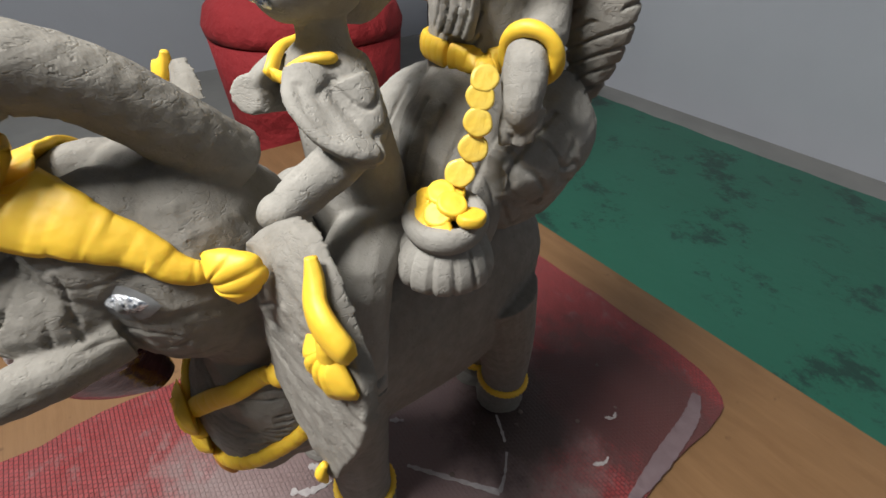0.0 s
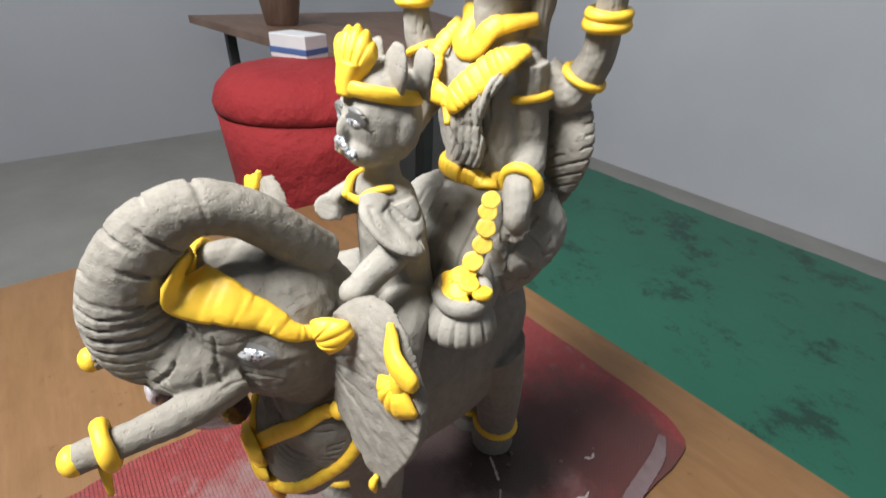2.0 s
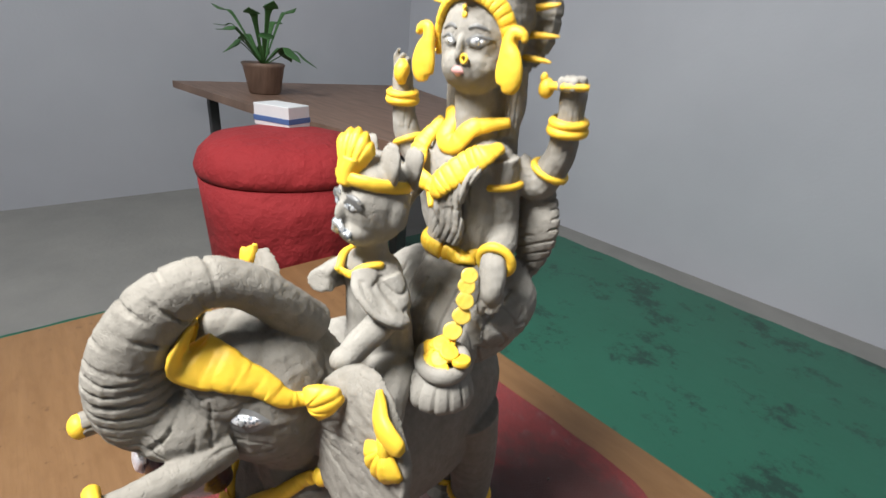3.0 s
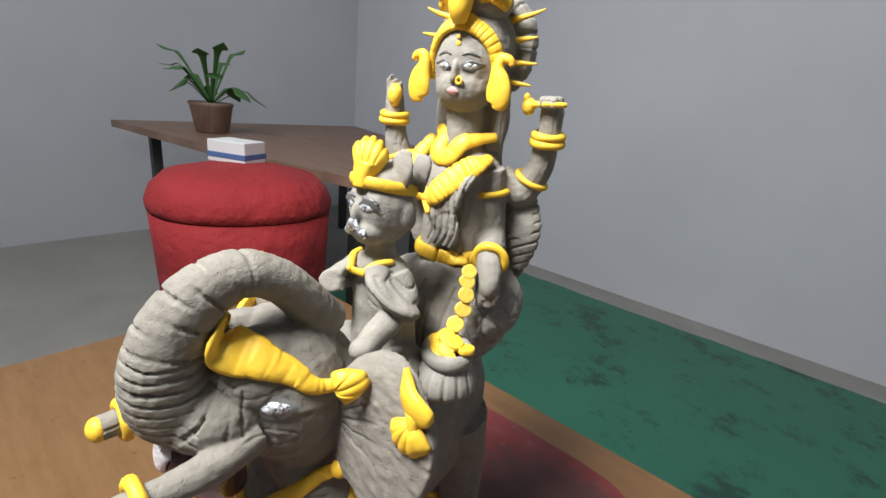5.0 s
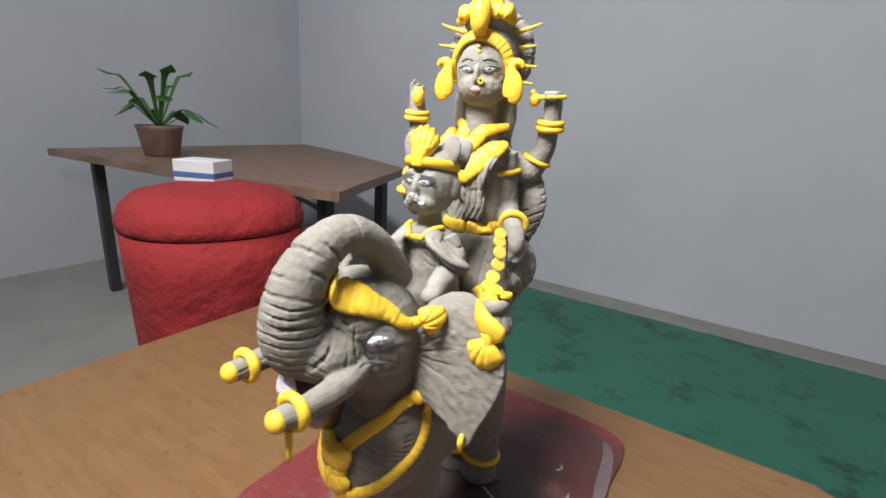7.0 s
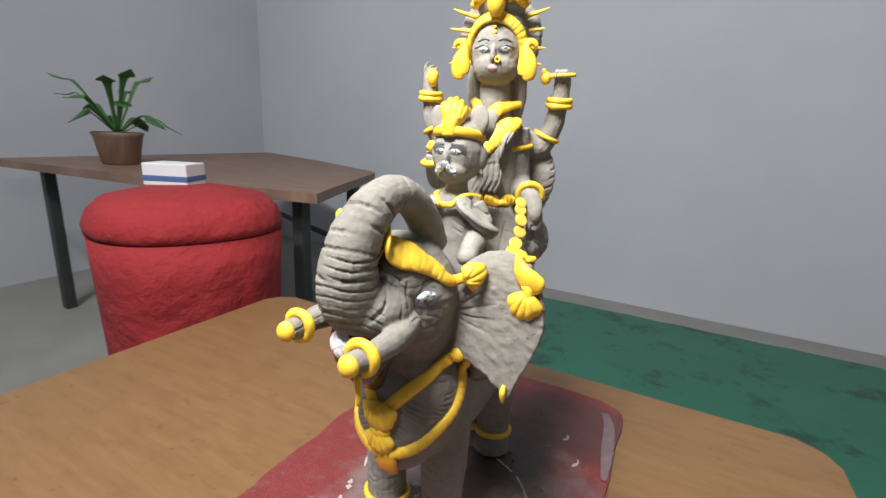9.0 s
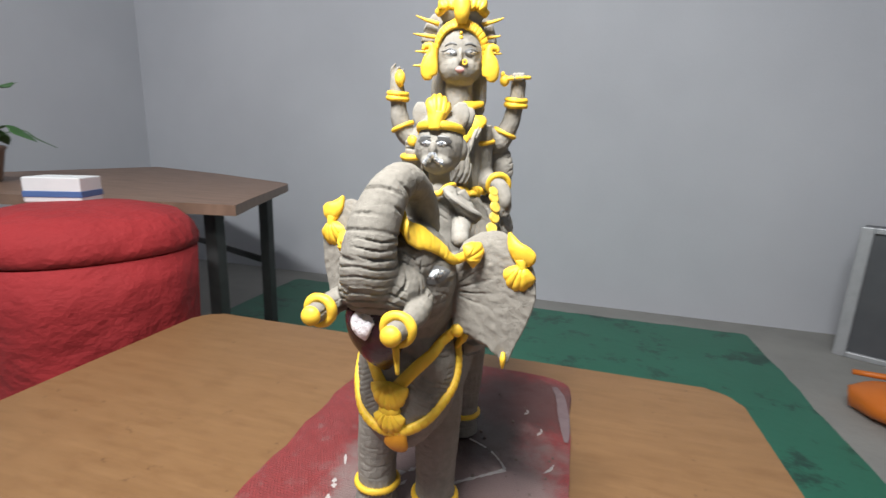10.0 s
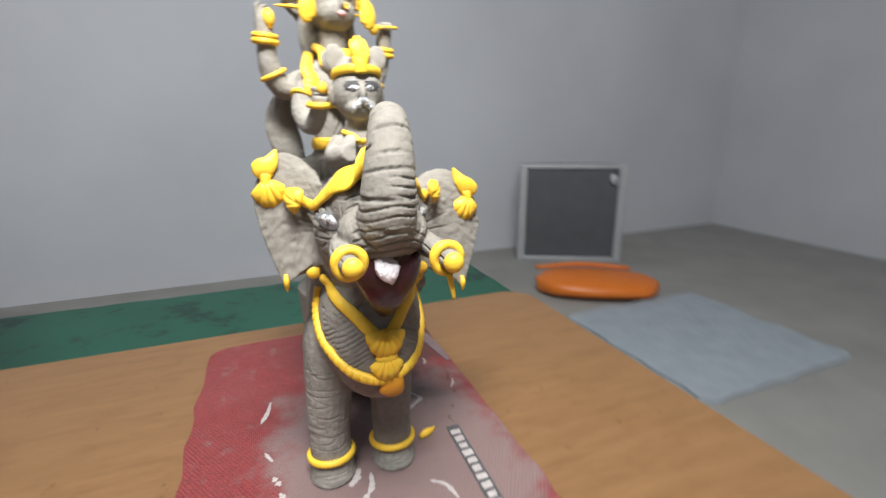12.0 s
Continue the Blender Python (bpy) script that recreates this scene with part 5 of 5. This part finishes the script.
n = Nodes("orange_plastic")
ORANGE = n.done(n.mix(n.noise(20), (0.55, 0.13, 0.012), (0.66, 0.18, 0.02)), 0.4)
tub = tagged(new("orange_tray"), "shallow orange plastic tray on the cement floor", "tray")
bm = bmesh.new()
tube(bm, [(0.90, 1.12, FLOOR + 0.035, 0.02, 0.03), (0.96, 1.09, FLOOR + 0.045, 0.10, 0.045), (1.10, 1.02, FLOOR + 0.045, 0.13, 0.045), (1.26, 0.94, FLOOR + 0.04, 0.11, 0.04), (1.32, 0.91, FLOOR + 0.03, 0.03, 0.03)], 20, 6)
part("body", bm, ORANGE, tub)
bm = bmesh.new()
tube(bm, [(0.93, 1.18, FLOOR + 0.085, 0.008), (1.10, 1.12, FLOOR + 0.095, 0.010), (1.28, 1.02, FLOOR + 0.085, 0.008)], 10, 4)
part("rim", bm, ORANGE, tub)
n = Nodes("blue_grey_cloth")
BLUEC = n.done(n.mix(n.noise(15), (0.24, 0.28, 0.32), (0.36, 0.40, 0.44)), 0.8, n.bump(n.noise(30), 0.5, 0.01))
bm = bmesh.new()
plate(bm, rounded_rect(0.86, 1.45, 0.30, 0.86, 0.03, 4, 0.02, 8, 0.05), FLOOR, FLOOR + 0.012)
tagged(part("floor_cloth", bm, BLUEC, smooth=False), "pale blue-grey cloth spread on the cement floor", "cloth")

# leafy plant behind the side table's near end
n = Nodes("leaf_green")
LEAF = n.done(n.mix(n.noise(30), (0.03, 0.10, 0.025), (0.06, 0.17, 0.04)), 0.5)
plant = tagged(new("potted_plant"), "small leafy green plant in a brown pot", "plant")
PL = Vector((-1.58, 0.555, 0.150))
bm = bmesh.new()
lathe(bm, PL, [(0.05, 0.0), (0.055, 0.005), (0.07, 0.09), (0.076, 0.10), (0.07, 0.105), (0.02, 0.10)], 28)
part("plant_pot", bm, BROWN, plant)
for k in range(16):
    a = k * 2.4
    reach = 0.12 + 0.08 * math.sin(k * 1.7) ** 2
    tip = PL + Vector((math.cos(a) * reach, math.sin(a) * reach, 0.20 + 0.10 * math.cos(k * 1.1)))
    bm = bmesh.new()
    mid = (PL + Vector((0, 0, 0.1))).lerp(tip, 0.55) + Vector((0, 0, 0.05))
    tube(bm, [(*(PL + Vector((0, 0, 0.095))), 0.003, 0.002), (*mid, 0.010, 0.0015), (*mid.lerp(tip, 0.5), 0.026, 0.0015), (*tip, 0.002, 0.001)], 8, 5)
    part("leaf", bm, LEAF, plant)

n = Nodes("white_card")
CARD = n.done(n.mix(n.noise(30), (0.66, 0.68, 0.70), (0.76, 0.77, 0.78)), 0.6)
n = Nodes("blue_print")
BLUEP = n.done(n.mix(n.noise(40), (0.06, 0.12, 0.30), (0.09, 0.17, 0.38)), 0.5)
carton = tagged(new("carton"), "small white carton with a blue band on the covered stool", "carton")
carton.matrix_world = pose(-0.885, 0.310, 0.164, 0, 0, 24)
bm = bmesh.new()
box(bm, (0, 0, 0.024), (0.10, 0.07, 0.048), bevel=0.002)
part("box", bm, CARD, carton, smooth=False)
bm = bmesh.new()
box(bm, (0, 0, 0.016), (0.1024, 0.0724, 0.012), bevel=0.001)
part("band", bm, BLUEP, carton, smooth=False)
